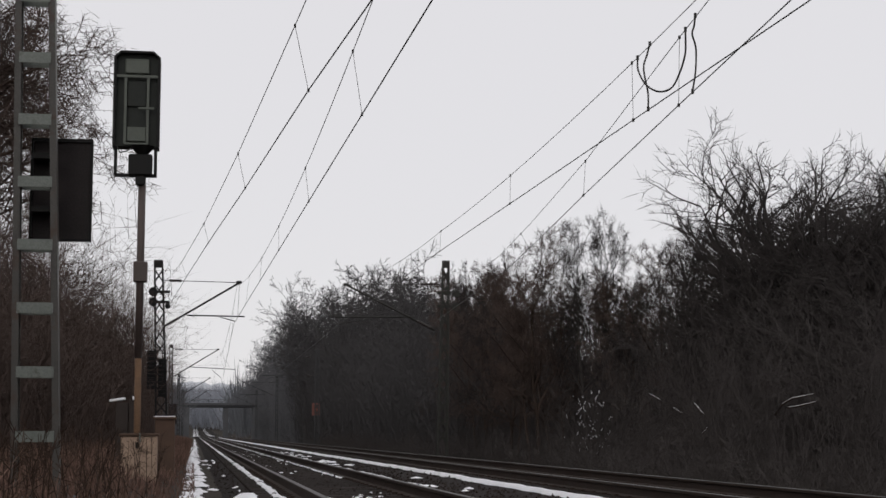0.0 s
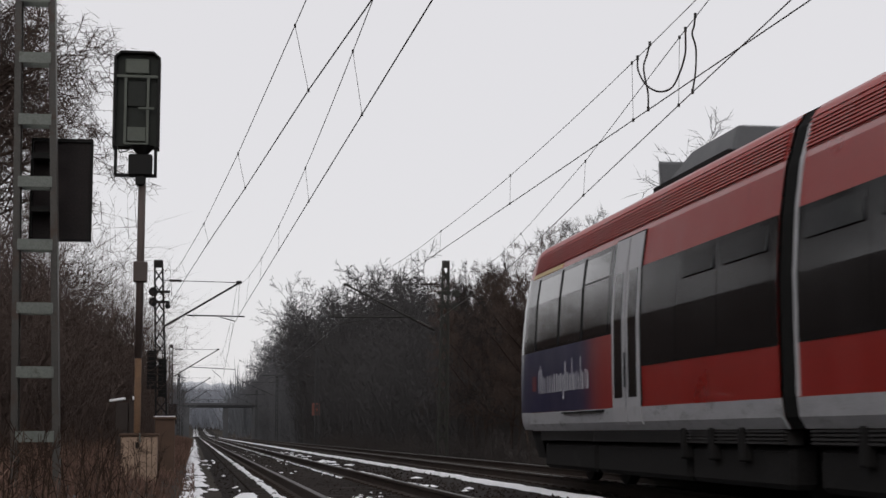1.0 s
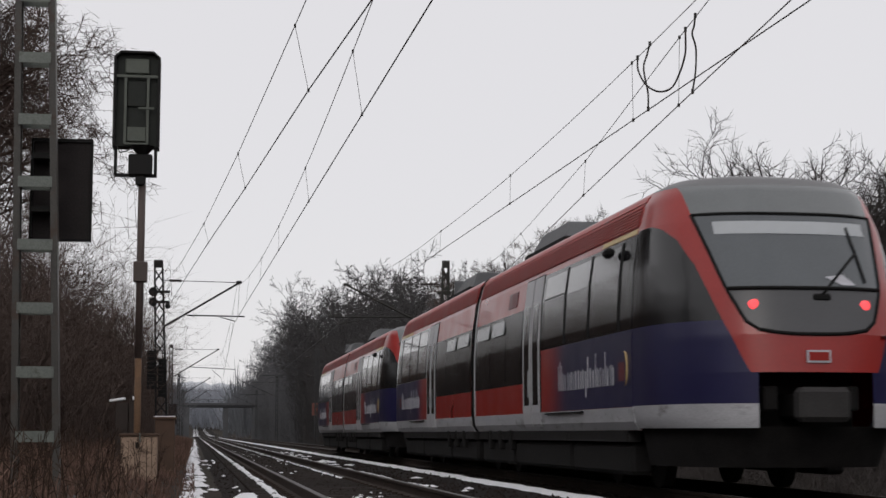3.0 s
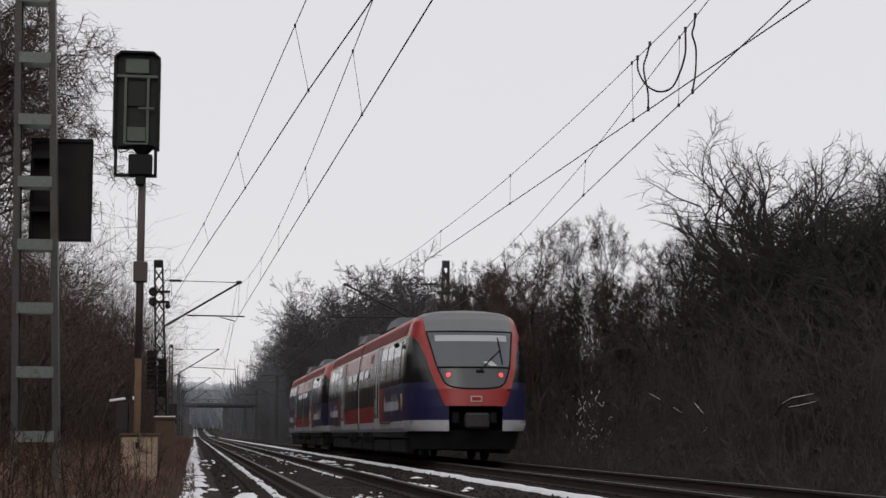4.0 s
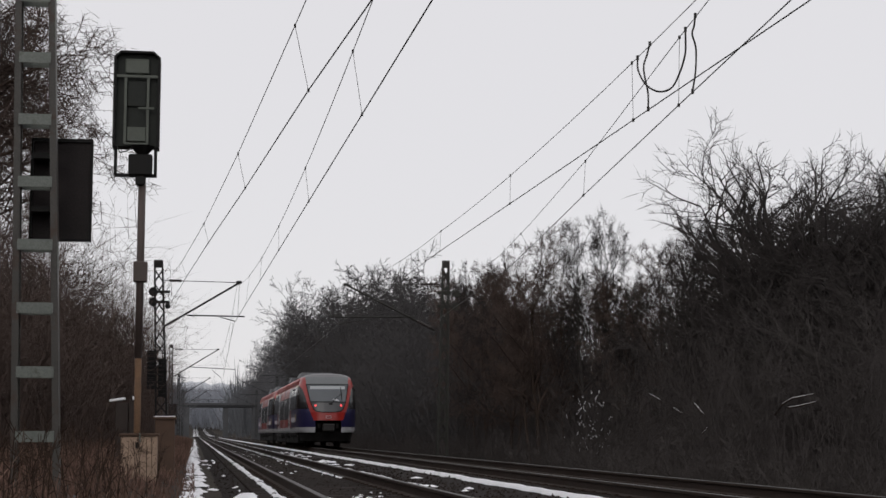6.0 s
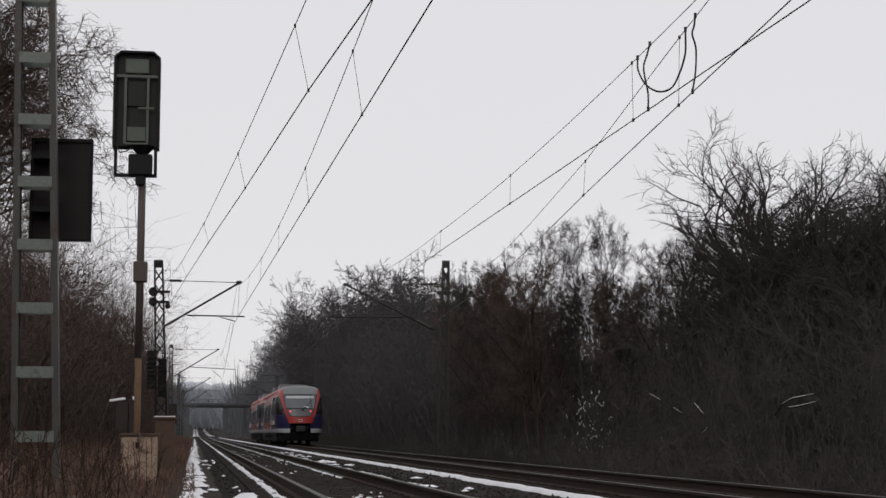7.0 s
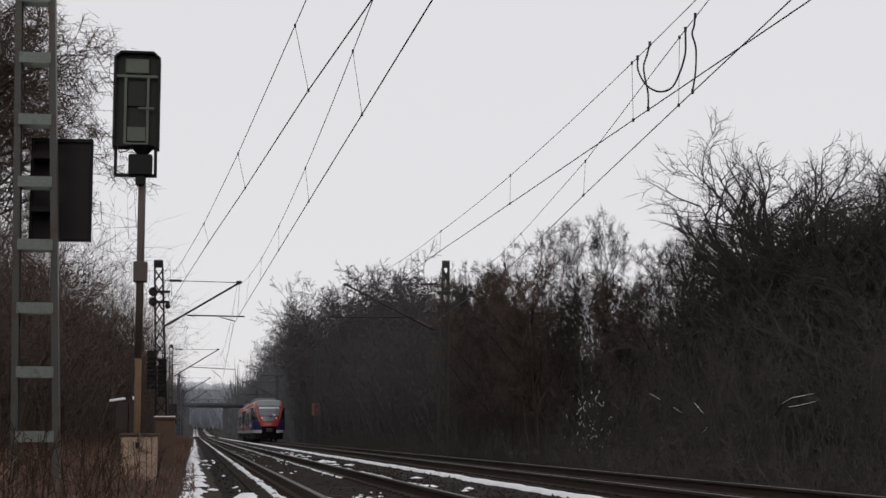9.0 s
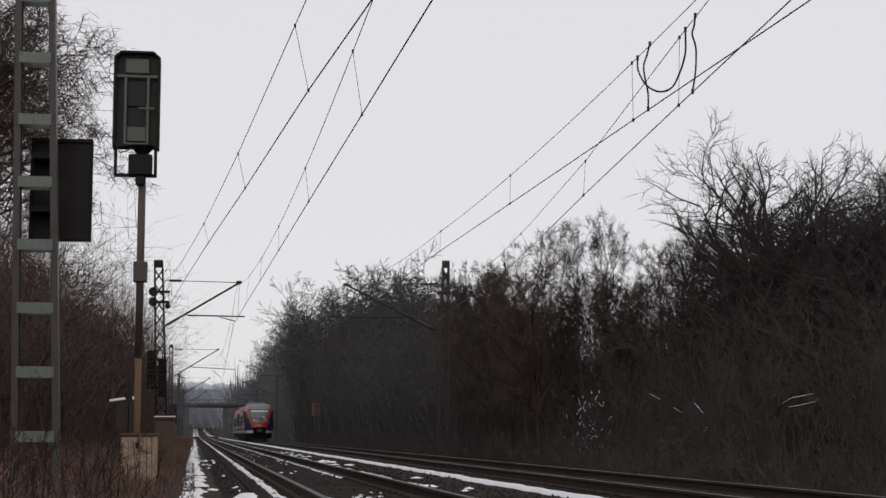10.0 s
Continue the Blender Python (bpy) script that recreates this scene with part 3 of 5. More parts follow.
# ---- signal and lineside cabinets ----
def light_signal():
    s = thing("light_signal", (-0.97, 28.0, 0), "tall railway light signal seen from behind on a rusty pole", "railway signal")
    bm = bmesh.new()
    w0, w1, z0, z1 = -0.51, 0.27, 5.63, 7.31
    outline = [(w0, z0), (w1, z0), (w1, z1 - 0.1), (w1 - 0.1, z1), (w0 + 0.1, z1), (w0, z1 - 0.1)]
    fr = [bm.verts.new((a, 0.02, b)) for a, b in outline]
    bk = [bm.verts.new((a, 0.3, b)) for a, b in outline]
    bm.faces.new(fr)
    bm.faces.new(bk[::-1])
    for i in range(6):
        bm.faces.new([fr[i], bk[i], bk[(i + 1) % 6], fr[(i + 1) % 6]])
    housing = part("housing", bm, "signal_grey", s, bevel=0.015)
    cx = (w0 + w1) / 2
    # hood round the rim
    for box in ((w0 - 0.012, w0 + 0.035, -0.1, 0.3, z0 - 0.02, z1 - 0.12), (w1 - 0.035, w1 + 0.012, -0.1, 0.3, z0 - 0.02, z1 - 0.12),
                (w0 + 0.1, w1 - 0.1, -0.1, 0.3, z1 - 0.03, z1 + 0.012)):
        part("side_plate", boxed(*box), "plate_rim", housing, bevel=0.006)
    for a, b in (((w0, z1 - 0.11), (w0 + 0.11, z1 - 0.005)), ((w1, z1 - 0.11), (w1 - 0.11, z1 - 0.005))):
        bm = bmesh.new()
        beam(bm, (a[0], 0.1, a[1]), (b[0], 0.1, b[1]), 0.03, 0.4)
        part("corner_plate", bm, "plate_rim", housing)
    part("upper_cover", boxed(cx - 0.21, cx + 0.21, -0.05, 0.02, 6.92, 7.19), "signal_pale", housing, "pale grey-green cover plate", bevel=0.02)
    part("crossbar", boxed(w0 + 0.02, w1 - 0.02, -0.08, -0.05, 6.85, 6.895), "signal_pale", s)
    for x in (cx - 0.215, cx + 0.17):
        part("upright_bar", boxed(x, x + 0.045, -0.08, -0.045, 5.68, 6.85), "signal_pale", s)
    part("mid_cover", boxed(cx - 0.17, cx + 0.17, -0.03, 0.02, 6.34, 6.8), "signal_grey", housing, bevel=0.015)
    part("lower_cover", boxed(cx - 0.17, cx + 0.17, -0.04, 0.02, 5.72, 5.98), "signal_pale", housing, "pale grey-green cover plate", bevel=0.015)
    part("handle", boxed(cx + 0.03, cx + 0.3, -0.1, -0.075, 6.29, 6.32), "signal_pale", s)
    part("foot_rail", boxed(cx - 0.2, cx + 0.2, -0.1, -0.06, 5.66, 5.69), "signal_pale", s)
    for x in (w0 + 0.02, w1 - 0.075):
        part("side_bracket", boxed(x, x + 0.055, 0.0, 0.06, 5.13, 5.64), "plate_rim", s)
    part("cross_bracket", boxed(w0 + 0.04, w1 - 0.02, 0.0, 0.06, 5.10, 5.16), "plate_rim", s)
    part("junction_box", boxed(-0.24, 0.17, -0.06, 0.2, 5.13, 5.5), "plate_rim", s, bevel=0.02)
    bm = bmesh.new()
    bmesh.ops.create_cone(bm, cap_ends=True, segments=12, radius1=0.07, radius2=0.22, depth=0.16, matrix=Matrix.Translation((0.0, 0.06, 5.57)))
    part("neck", bm, "plate_rim", s)
    part("clamp_plate", boxed(-0.11, 0.05, -0.08, 0.1, 4.96, 5.1), "plate_rim", s, bevel=0.01)
    rod("cable", [(w0 + 0.06, 0, 5.64), (w0 + 0.12, 0, 5.53), (w0 + 0.24, -0.02, 5.55), (w0 + 0.32, 0, 5.62)], 0.012, "wire", s)
    upper = rod("upper_pole", [(0.0, 0.06, 5.5), (0.0, 0.06, 1.95)], 0.066, "pole", s, 14, "brown-grey upper pole")
    rod("lower_pole", [(0.0, 0.06, 1.97), (0.01, 0.06, -0.3)], 0.058, "pole_rust", s, 14, "ochre rusty lower pole")
    part("pole_box", boxed(-0.115, 0.125, -0.05, 0.17, 3.27, 3.62), "pole", s, bevel=0.012)
    return s


def cabinets():
    c = thing("cable_cabinet", (-0.905, 27.6, -0.3), "stained beige cable cabinet at the foot of the signal", "cabinet")
    part("body", boxed(-0.3, 0.3, -0.2, 0.2, 0.0, 0.92), "cabinet_beige", c, bevel=0.015)
    part("lid", boxed(-0.33, 0.33, -0.23, 0.23, 0.92, 0.965), "cabinet_brown", c, "rusty lid", bevel=0.01)
    part("padlock", boxed(-0.06, 0.0, -0.225, -0.2, 0.72, 0.82), "plate_rim", c, bevel=0.01)
    part("hasp", boxed(0.0, 0.025, -0.24, -0.2, 0.82, 0.97), "steel_pale", c)
    c = thing("relay_cabinet", (-0.62, 34.6, -0.4), "rust-brown relay cabinet with a pale snowy lid", "cabinet")
    part("body", boxed(-0.2, 0.22, -0.2, 0.2, 0.0, 1.36), "cabinet_brown", c, bevel=0.015)
    lid = part("lid", boxed(-0.23, 0.25, -0.24, 0.24, 1.36, 1.41), "cabinet_brown", c, bevel=0.01)
    part("snow_cover", boxed(-0.21, 0.23, -0.22, 0.22, 1.41, 1.432), "snow", lid, "thin snow cover", bevel=0.015)
    c = thing("relay_cabinet", (-1.45, 34.2, -0.3), "dark double relay cabinet dusted with snow", "cabinet")
    part("body", boxed(-0.17, 0.09, -0.18, 0.18, 0.0, 1.6), "cabinet_dark", c, bevel=0.015)
    part("body", boxed(0.11, 0.28, -0.18, 0.18, 0.0, 1.66), "cabinet_dark", c, bevel=0.015)
    bm = boxed(-0.3, 0.02, -0.2, 0.2, 1.64, 1.69)
    bmesh.ops.rotate(bm, verts=bm.verts[:], cent=(-0.14, 0, 1.66), matrix=Matrix.Rotation(radians(-8), 3, "Y"))
    part("tilted_lid", bm, "snow", c, "lid white with snow", bevel=0.01)
    part("lid", boxed(0.17, 0.3, -0.2, 0.2, 1.665, 1.73), "snow", c, "lid white with snow", bevel=0.01)
    # a board on a post before the far woods
    b = thing("orange_board", (11.2, 150, 0), "orange board dulled for haze, with dark marks on a post", "sign")
    part("panel", boxed(-0.35, 0.35, -0.02, 0.02, 2.35, 3.5), "orange", b)
    for z in (2.45, 2.95):
        part("mark", boxed(-0.2, 0.2, -0.03, -0.022, z, z + 0.4), "orange_dark", b)
    rod("post", [(0, 0.05, -0.6), (0, 0.05, 3.4)], 0.04, "steel_dark", b)
    k = thing("kilometre_board", (-2.0, 150, 0), "small dark board on a post beside the line", "sign")
    part("panel", boxed(-0.3, 0.4, -0.02, 0.02, 1.5, 3.4), "plate", k)
    rod("post", [(0.05, 0.05, -0.5), (0.05, 0.05, 3.3)], 0.05, "steel_dark", k)


def road_bridge():
    b = thing("road_bridge", (2.4, 340, 0), "flat concrete road bridge spanning the railway in the haze", "bridge")
    part("deck", boxed(-14, 13, -3.5, 3.5, 6.1, 6.6), "bridge_steel", b)
    for s in (-1, 1):
        rail = part("parapet", boxed(-14, 13, s * 3.4 - 0.1, s * 3.4 + 0.1, 6.61, 7.0), "bridge", b)
        for i in range(14):
            part("post", boxed(-13.5 + 2 * i, -13.44 + 2 * i, s * 3.4 - 0.05, s * 3.4 + 0.05, 7.0, 7.7), "bridge_steel", rail)
        part("handrail", boxed(-14, 13, s * 3.4 - 0.05, s * 3.4 + 0.05, 7.7, 7.76), "bridge", rail)
    part("abutment", boxed(-6.8, -3.4, -3.4, 3.4, -1, 6.09), "bridge", b)
    part("pier", boxed(3.6, 4.6, -3.2, 3.2, -1, 6.09), "bridge", b)
    part("abutment", boxed(9.6, 13, -3.4, 3.4, -1, 6.09), "bridge", b)


light_signal()
cabinets()
road_bridge()


# ---- trees and undergrowth ----
def grow(rnd, V, F, TV, TF, start, direction, length, radius, level, kids, wild, rise, angle, fine, bare, limb):
    """One limb and what grows from it. Thick wood goes to V, F, twigs to TV, TF."""
    top = len(kids)
    n = 7 if level == 0 else 5 if level == 1 else 3 if level == 2 else 2 if level < top else 1
    pts, rad = [start.copy()], [radius]
    d = direction.normalized()
    p = start.copy()
    for i in range(n):
        w = wild * (0.4 if level == 0 else 1.0)
        d = (d + Vector((rnd.gauss(0, w), rnd.gauss(0, w), rnd.gauss(0, w * 0.7) + (rise if level else 0.02)))).normalized()
        p = p + d * (length / n)
        pts.append(p.copy())
        rad.append(max(fine * 0.6, radius * (1 - (0.75 if level == 0 else 0.85) * (i + 1) / n)))
    thick = level < 2
    tube(V if thick else TV, F if thick else TF, pts, rad, 7 if level == 0 else 5 if level == 1 else 3, tip=True)
    if level >= top:
        return
    count = kids[level]
    for c in range(count):
        lo = bare if level == 0 else 0.2
        f = min(lo + (1 - lo) * (c + rnd.random()) / count, 0.985)
        i = min(int(f * n), n - 1)
        q = pts[i].lerp(pts[i + 1], f * n - i)
        ax = (pts[i + 1] - pts[i]).normalized()
        side = ax.cross(Vector((rnd.gauss(0, 1), rnd.gauss(0, 1), rnd.gauss(0, 1)))).normalized()
        ang = radians(rnd.uniform(angle - 14, angle + 14))
        if level == 0:
            turn = 2.4 * c + rnd.uniform(-0.4, 0.4)
            side = Vector((math.cos(turn), math.sin(turn), 0))
            ang *= 1.25 - 0.75 * f
        nd = ax * math.cos(ang) + side * math.sin(ang)
        if level == 0:
            ln = length * limb * rnd.uniform(0.8, 1.1) * (1.15 - 0.35 * f)
        elif level + 1 < top:
            ln = length * rnd.uniform(0.36, 0.6) * (1.12 - 0.5 * f)
        else:
            ln = rnd.uniform(0.25, 0.6) * (1 if length > 0.6 else 0.7)
        r = max(fine * 1.15, rad[i] * rnd.uniform(0.55, 0.8)) if level + 1 < top else fine
        grow(rnd, V, F, TV, TF, q, nd, ln, r, level + 1, kids, wild * 1.1, rise, angle, fine, bare, limb)


def tree(name, at, height, width, seed, bark, twig, label, kids, radius=0.2, wild=0.13, rise=0.05, angle=40, fine=0.007, bare=0.5,
         limb=1.0, trunk=0.55, stems=1, spread=0.0, group="trees"):
    """A bare tree of the given height and crown width."""
    rnd = random.Random(seed)
    V, F, TV, TF = [], [], [], []
    for s in range(stems):
        a = 6.283 * (s + 0.4 * rnd.random()) / stems + seed
        d = Vector((math.cos(a) * spread, math.sin(a) * spread, 1))
        st = Vector((math.cos(a) * 0.3 * (stems > 1), math.sin(a) * 0.3 * (stems > 1), -0.4))
        grow(rnd, V, F, TV, TF, st, d, height * trunk * rnd.uniform(0.9, 1.1), radius * (1 if stems == 1 else rnd.uniform(0.65, 1)), 0,
             kids, wild, rise, angle, fine, bare, limb)
    k = height / sorted(v.z for v in TV)[int(0.996 * len(TV))]
    xs = sorted(v.x for v in TV)
    kw = width / (xs[int(0.99 * len(xs))] - xs[int(0.01 * len(xs))])
    t = thing(name, at, label, "tree", group)
    fit = lambda vs: [(v.x * kw, v.y * kw, v.z * k) for v in vs]
    mesh_object("trunk", fit(V), F, bark, t, True)
    mesh_object("crown", fit(TV), TF, twig, t, False, "bare twigs")
    return t


def brush_mesh(seed, length, depth, height, stems, lean=0.2, shoots=14, thick=0.012):
    """A thicket of leaning stems with forked side shoots."""
    rnd = random.Random(seed)
    V, F = [], []
    for i in range(stems):
        p = Vector((rnd.uniform(-depth / 2, depth / 2), rnd.uniform(-length / 2, length / 2), -0.3))
        h = height * rnd.uniform(0.5, 1.0)
        d = Vector((max(-lean, min(lean, rnd.gauss(0, lean))), rnd.gauss(0, lean), 1)).normalized()
        pts = [p.copy()]
        for k in range(3):
            d = (d + Vector((rnd.gauss(0, 0.2), rnd.gauss(0, 0.2), 0.06))).normalized()
            p = p + d * h / 3
            pts.append(p.copy())
        r = thick * rnd.uniform(0.6, 1.6)
        tube(V, F, pts, [r, r * .8, r * .6, 0], 3, tip=True)
        for k in range(shoots):
            j = rnd.choice((0, 1, 1, 2, 2))
            q = pts[j].lerp(pts[j + 1], rnd.random())
            e = (d * 0.5 + Vector((rnd.gauss(0, .6), rnd.gauss(0, .6), rnd.gauss(0.1, .45)))).normalized()
            ln = h * rnd.uniform(0.1, 0.27)
            tube(V, F, [q, q + e * ln], [r * .55, 0], 3, tip=True)
            for m in range(2):
                e2 = (e + Vector((rnd.gauss(0, .6), rnd.gauss(0, .6), rnd.gauss(.15, .4)))).normalized()
                s = q + e * ln * rnd.uniform(.3, .8)
                tube(V, F, [s, s + e2 * ln * rnd.uniform(.4, .8)], [r * .42, 0], 3, tip=True)
    return V, F


FAN = dict(wild=0.17, rise=0.05, angle=40, fine=0.0095, bare=0.40, limb=1.0, trunk=0.46)
wide = tree("tree", (21.5, 57.0, -0.5), 12.7, 8.8, 11, "bark_dark", "twig_limb", "tall bare winter tree with dark limbs spreading wide", (11, 9, 7, 5), 0.42, **FAN)
wide_b = tree("tree", (20.9, 46.0, -0.5), 9.4, 7.2, 18, "bark_dark", "twig_limb", "tall bare winter tree with dark limbs spreading wide", (11, 9, 7, 5), 0.38, **FAN)
SLIM = dict(wild=0.19, rise=0.035, angle=50, fine=0.0105, bare=0.25, limb=0.42, trunk=0.85)
slim = tree("tree", (17.05, 68, -0.6), 10.8, 4.6, 12, "bark_dark", "twig_limb", "slim bare winter tree with dark forking limbs", (12, 9, 8, 6), 0.17, stems=2, spread=0.14, **SLIM)
slim_b = tree("tree", (14.95, 70, -0.6), 10.4, 4.4, 17, "bark_brown", "twig_brown", "slim bare winter tree with brown forking limbs", (12, 9, 8, 6), 0.15, stems=2, spread=0.2, **SLIM)
DOME = dict(wild=0.15, rise=0.02, angle=48, fine=0.026, bare=0.42, limb=0.95, trunk=0.5)
round_a = tree("tree", (13.9, 201, -0.5), 20.6, 10.5, 14, "bark_grey", "twig_grey", "bare winter tree greyed for haze, round crown at the wood's edge", (12, 9, 7, 6), 0.3, **DOME)
round_b = tree("tree", (17.8, 150, -0.5), 18.0, 10.5, 15, "bark_grey", "twig_grey", "bare winter tree greyed for haze, round crown at the wood's edge", (12, 9, 7, 6), 0.28, **DOME)
round_c = tree("tree", (15.6, 282, -0.5), 20.6, 9.0, 16, "bark_misty", "twig_misty", "bare winter tree with mist painted into its grey colour", (11, 8, 7, 5), 0.3, **DOME)
HEIGHT = {round_c: 20.6, wide: 12.6, wide_b: 9.4, slim: 10.8, slim_b: 10.4, round_a: 20.2, round_b: 18.0}


def plant(src, x, y, height, turn, broad=1.0):
    s = height / HEIGHT[src]
    o = copy_thing(src, pose(x, y, ground_height(x, y) - 0.1, 0, 0, turn))
    o.scale = (s * broad, s * broad, s)
    return o


rnd = random.Random(21)
# wood's edge on the far side: x, y, height
for x, y, h, src in ((19.4, 66, 9.6, slim_b), (14.9, 80, 10.4, slim), (19.0, 60, 8.6, slim), (15.2, 76, 9.6, slim_b), (16.2, 71, 8.8, slim_b), (18.2, 66, 8.4, slim),
                     (20.9, 53, 10.6, wide_b), (19.5, 59, 9.8, slim), (21.0, 50, 9.8, wide), (22.2, 54, 10.6, wide), (22.4, 46, 9.2, wide), (23.2, 50, 10.4, wide_b), (24, 58, 10.0, wide_b), (22.0, 62, 10.2, wide_b),
                     (23, 68, 8.5, slim_b), (22, 78, 9.4, slim_b), (26, 52, 9.0, wide), (25, 46, 8.6, wide_b), (20, 70, 8.2, slim), (17.4, 74, 8.6, slim), (19.6, 48, 6.5, slim),
                     (21, 40, 7.0, wide), (15.5, 86, 10.4, slim_b), (16, 92, 11.0, slim), (16.5, 100, 11.4, slim_b), (17.5, 110, 12.0, round_b), (17.7, 118, 12.9, round_a), (19.5, 104, 11.4, round_a),
                     (18.0, 130, 14.2, round_b), (17.6, 139, 15.4, round_a), (17.5, 160, 18.0, round_a), (17.5, 171, 18.4, round_b), (17.4, 185, 18.0, round_b), (16.0, 194, 17.4, round_a),
                     (15.6, 214, 19.4, round_c), (15.6, 230, 20.8, round_c), (15.6, 246, 20.4, round_c), (15.6, 262, 20.4, round_c), (15.6, 302, 21.6, round_c),
                     (15.6, 326, 21.4, round_c), (15.6, 350, 20.8, round_c), (15.8, 376, 19.2, round_c), (15.8, 402, 17.4, round_c), (16.0, 430, 15.5, round_c),
                     (21, 150, 16.0, round_a), (21, 170, 17.0, round_b), (20, 190, 17.6, round_a), (20, 215, 19.0, round_c), (20.5, 240, 19.5, round_c), (20.5, 270, 20.0, round_c)):
    plant(src, x, y, h, rnd.uniform(0, 360), 1.15 if src in (round_a, round_b, round_c) else 1.0)
# near side
left_big = tree("tree", (-7.7, 47, 0), 17.8, 11.0, 31, "bark_brown", "twig_brown", "large bare tree with fine spreading branches", (24, 10, 9, 6), 0.22,
                wild=0.12, rise=-0.015, angle=62, fine=0.011, bare=0.58, limb=0.44, trunk=0.9)
HEIGHT[left_big] = 17.8
for x, y, h, turn in ((-9.0, 56, 18.5, 120), (-8.2, 51, 18.0, 40), (-10.0, 63, 18.0, 300)):
    plant(left_big, x, y, h, turn)
for i in range(9):
    plant(round_b, -11.0 - rnd.uniform(0, 2), 105 + 24 * i, rnd.uniform(7.5, 9), rnd.uniform(0, 360))

brush = []
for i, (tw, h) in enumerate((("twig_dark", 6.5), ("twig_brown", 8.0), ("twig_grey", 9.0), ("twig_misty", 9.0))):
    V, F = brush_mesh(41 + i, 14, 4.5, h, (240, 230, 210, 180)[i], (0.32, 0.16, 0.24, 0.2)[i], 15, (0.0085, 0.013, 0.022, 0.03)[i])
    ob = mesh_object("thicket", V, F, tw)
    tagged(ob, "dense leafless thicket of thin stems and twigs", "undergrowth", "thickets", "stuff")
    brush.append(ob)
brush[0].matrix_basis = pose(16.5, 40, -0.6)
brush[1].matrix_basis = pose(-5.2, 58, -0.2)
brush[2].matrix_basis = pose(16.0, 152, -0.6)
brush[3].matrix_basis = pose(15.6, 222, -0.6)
# the last two rows stand unseen beside and behind the camera, blocking light
for x, y, k, s in [(17.0, 54, 0, 0.9), (17.5, 68, 0, 0.7), (17.0, 82, 0, 0.95), (16.0, 96, 2, 0.9), (15.5, 110, 2, 1.05), (15.5, 124, 2, 1.15), (15.5, 138, 2, 1.2),
                   (21.6, 48, 0, 1.3), (21.5, 61, 0, 1.0), (21.5, 75, 0, 0.95), (20, 90, 0, 1.15), (25, 54, 0, 1.5), (25.5, 68, 0, 1.2), (23.5, 43, 0, 1.4), (26.5, 46, 0, 1.3), (19, 33, 0, 1.0),
                   (-5.0, 45, 1, 0.7), (-5.0, 72, 1, 1.08), (-4.8, 86, 1, 1.1), (-4.8, 100, 1, 1.15), (-4.8, 114, 1, 1.15), (-5, 130, 1, 1.05), (-9.5, 42, 1, 1.0), (-9.5, 56, 1, 1.0),
                   (-8.5, 30, 1, 0.8), (-5.8, 38, 1, 0.85), (-7.2, 49, 1, 1.1), (-7.5, 62, 1, 1.2), (-9.2, 76, 1, 1.2), (-9.4, 88, 1, 1.3), (-8.6, 69, 1, 1.1)] + \
                  [(15.8, 166 + 14 * i, 2, 1.45 + 0.05 * i) for i in range(4)] + [(16.2, 236 + 16 * i, 3, 1.6 + 0.03 * i) for i in range(8)] + [(19, 104 + 14 * i, 2, 1.2 + 0.05 * i) for i in range(5)] + [(-6.2, 146 + 17 * i, 3, 0.75) for i in range(9)] + \
                  [(-7.5, 15 - 14 * i, 1, 1.0) for i in range(5)] + [(15, 20 - 14 * i, 0, 1.2) for i in range(4)]:
    o = copy_thing(brush[k], pose(x, y, ground_height(x, y), 0, 0, 180 * rnd.randrange(2)))
    o.scale = (1.0, 1.0, s)
V, F = brush_mesh(48, 14, 3.0, 2.2, 200, 0.9, 12, 0.009)
bramble = mesh_object("bramble", V, F, "twig_dark", None)
tagged(bramble, "low tangled bramble along the foot of the woods", "undergrowth", "brambles", "stuff")
bramble.matrix_basis = pose(13.6, 38, -0.7)
for i in range(1, 9):
    o = copy_thing(bramble, pose(13.6 - (i > 5) * 0.8, 38 + 13.5 * i, -0.7, 0, 0, 180 * (i % 2)))


def fallen_branches():
    b = thing("fallen_branch", (0, 0, 0), "snow-dusted fallen branches among the undergrowth", "branch")
    for pts in FALLEN:
        V, F = [], []
        P = [Vector(p) for p in pts]
        tube(V, F, P, [0.02] * (len(P) - 1) + [0.008], 5, True)
        stick = mesh_object("stick", V, F, "bark_brown", b, True)
        V, F = [], []
        tube(V, F, [p + Vector((0, 0, 0.017)) for p in P], [0.009] * (len(P) - 1) + [0.004], 5, True)
        mesh_object("snow_cover", V, F, "snow", stick, True)


FALLEN = [[(14.2, 38.03, 1.12), (14.2, 37.51, 1.37), (14.2, 36.86, 1.5), (14.2, 35.5, 1.57)],
          [(14.2, 37.13, 1.28), (14.2, 36.22, 1.32), (14.2, 35.34, 1.39)],
          [(14.2, 49.07, 1.9), (14.2, 47.95, 1.7)],
          [(14.2, 46.55, 1.43), (14.2, 45.66, 1.24)],
          [(14.2, 44.45, 1.51), (14.2, 43.94, 1.3), (14.2, 43.64, 1.21)],
          [(14.2, 43.78, 0.66), (14.2, 43.36, 0.83)]]
fallen_branches()


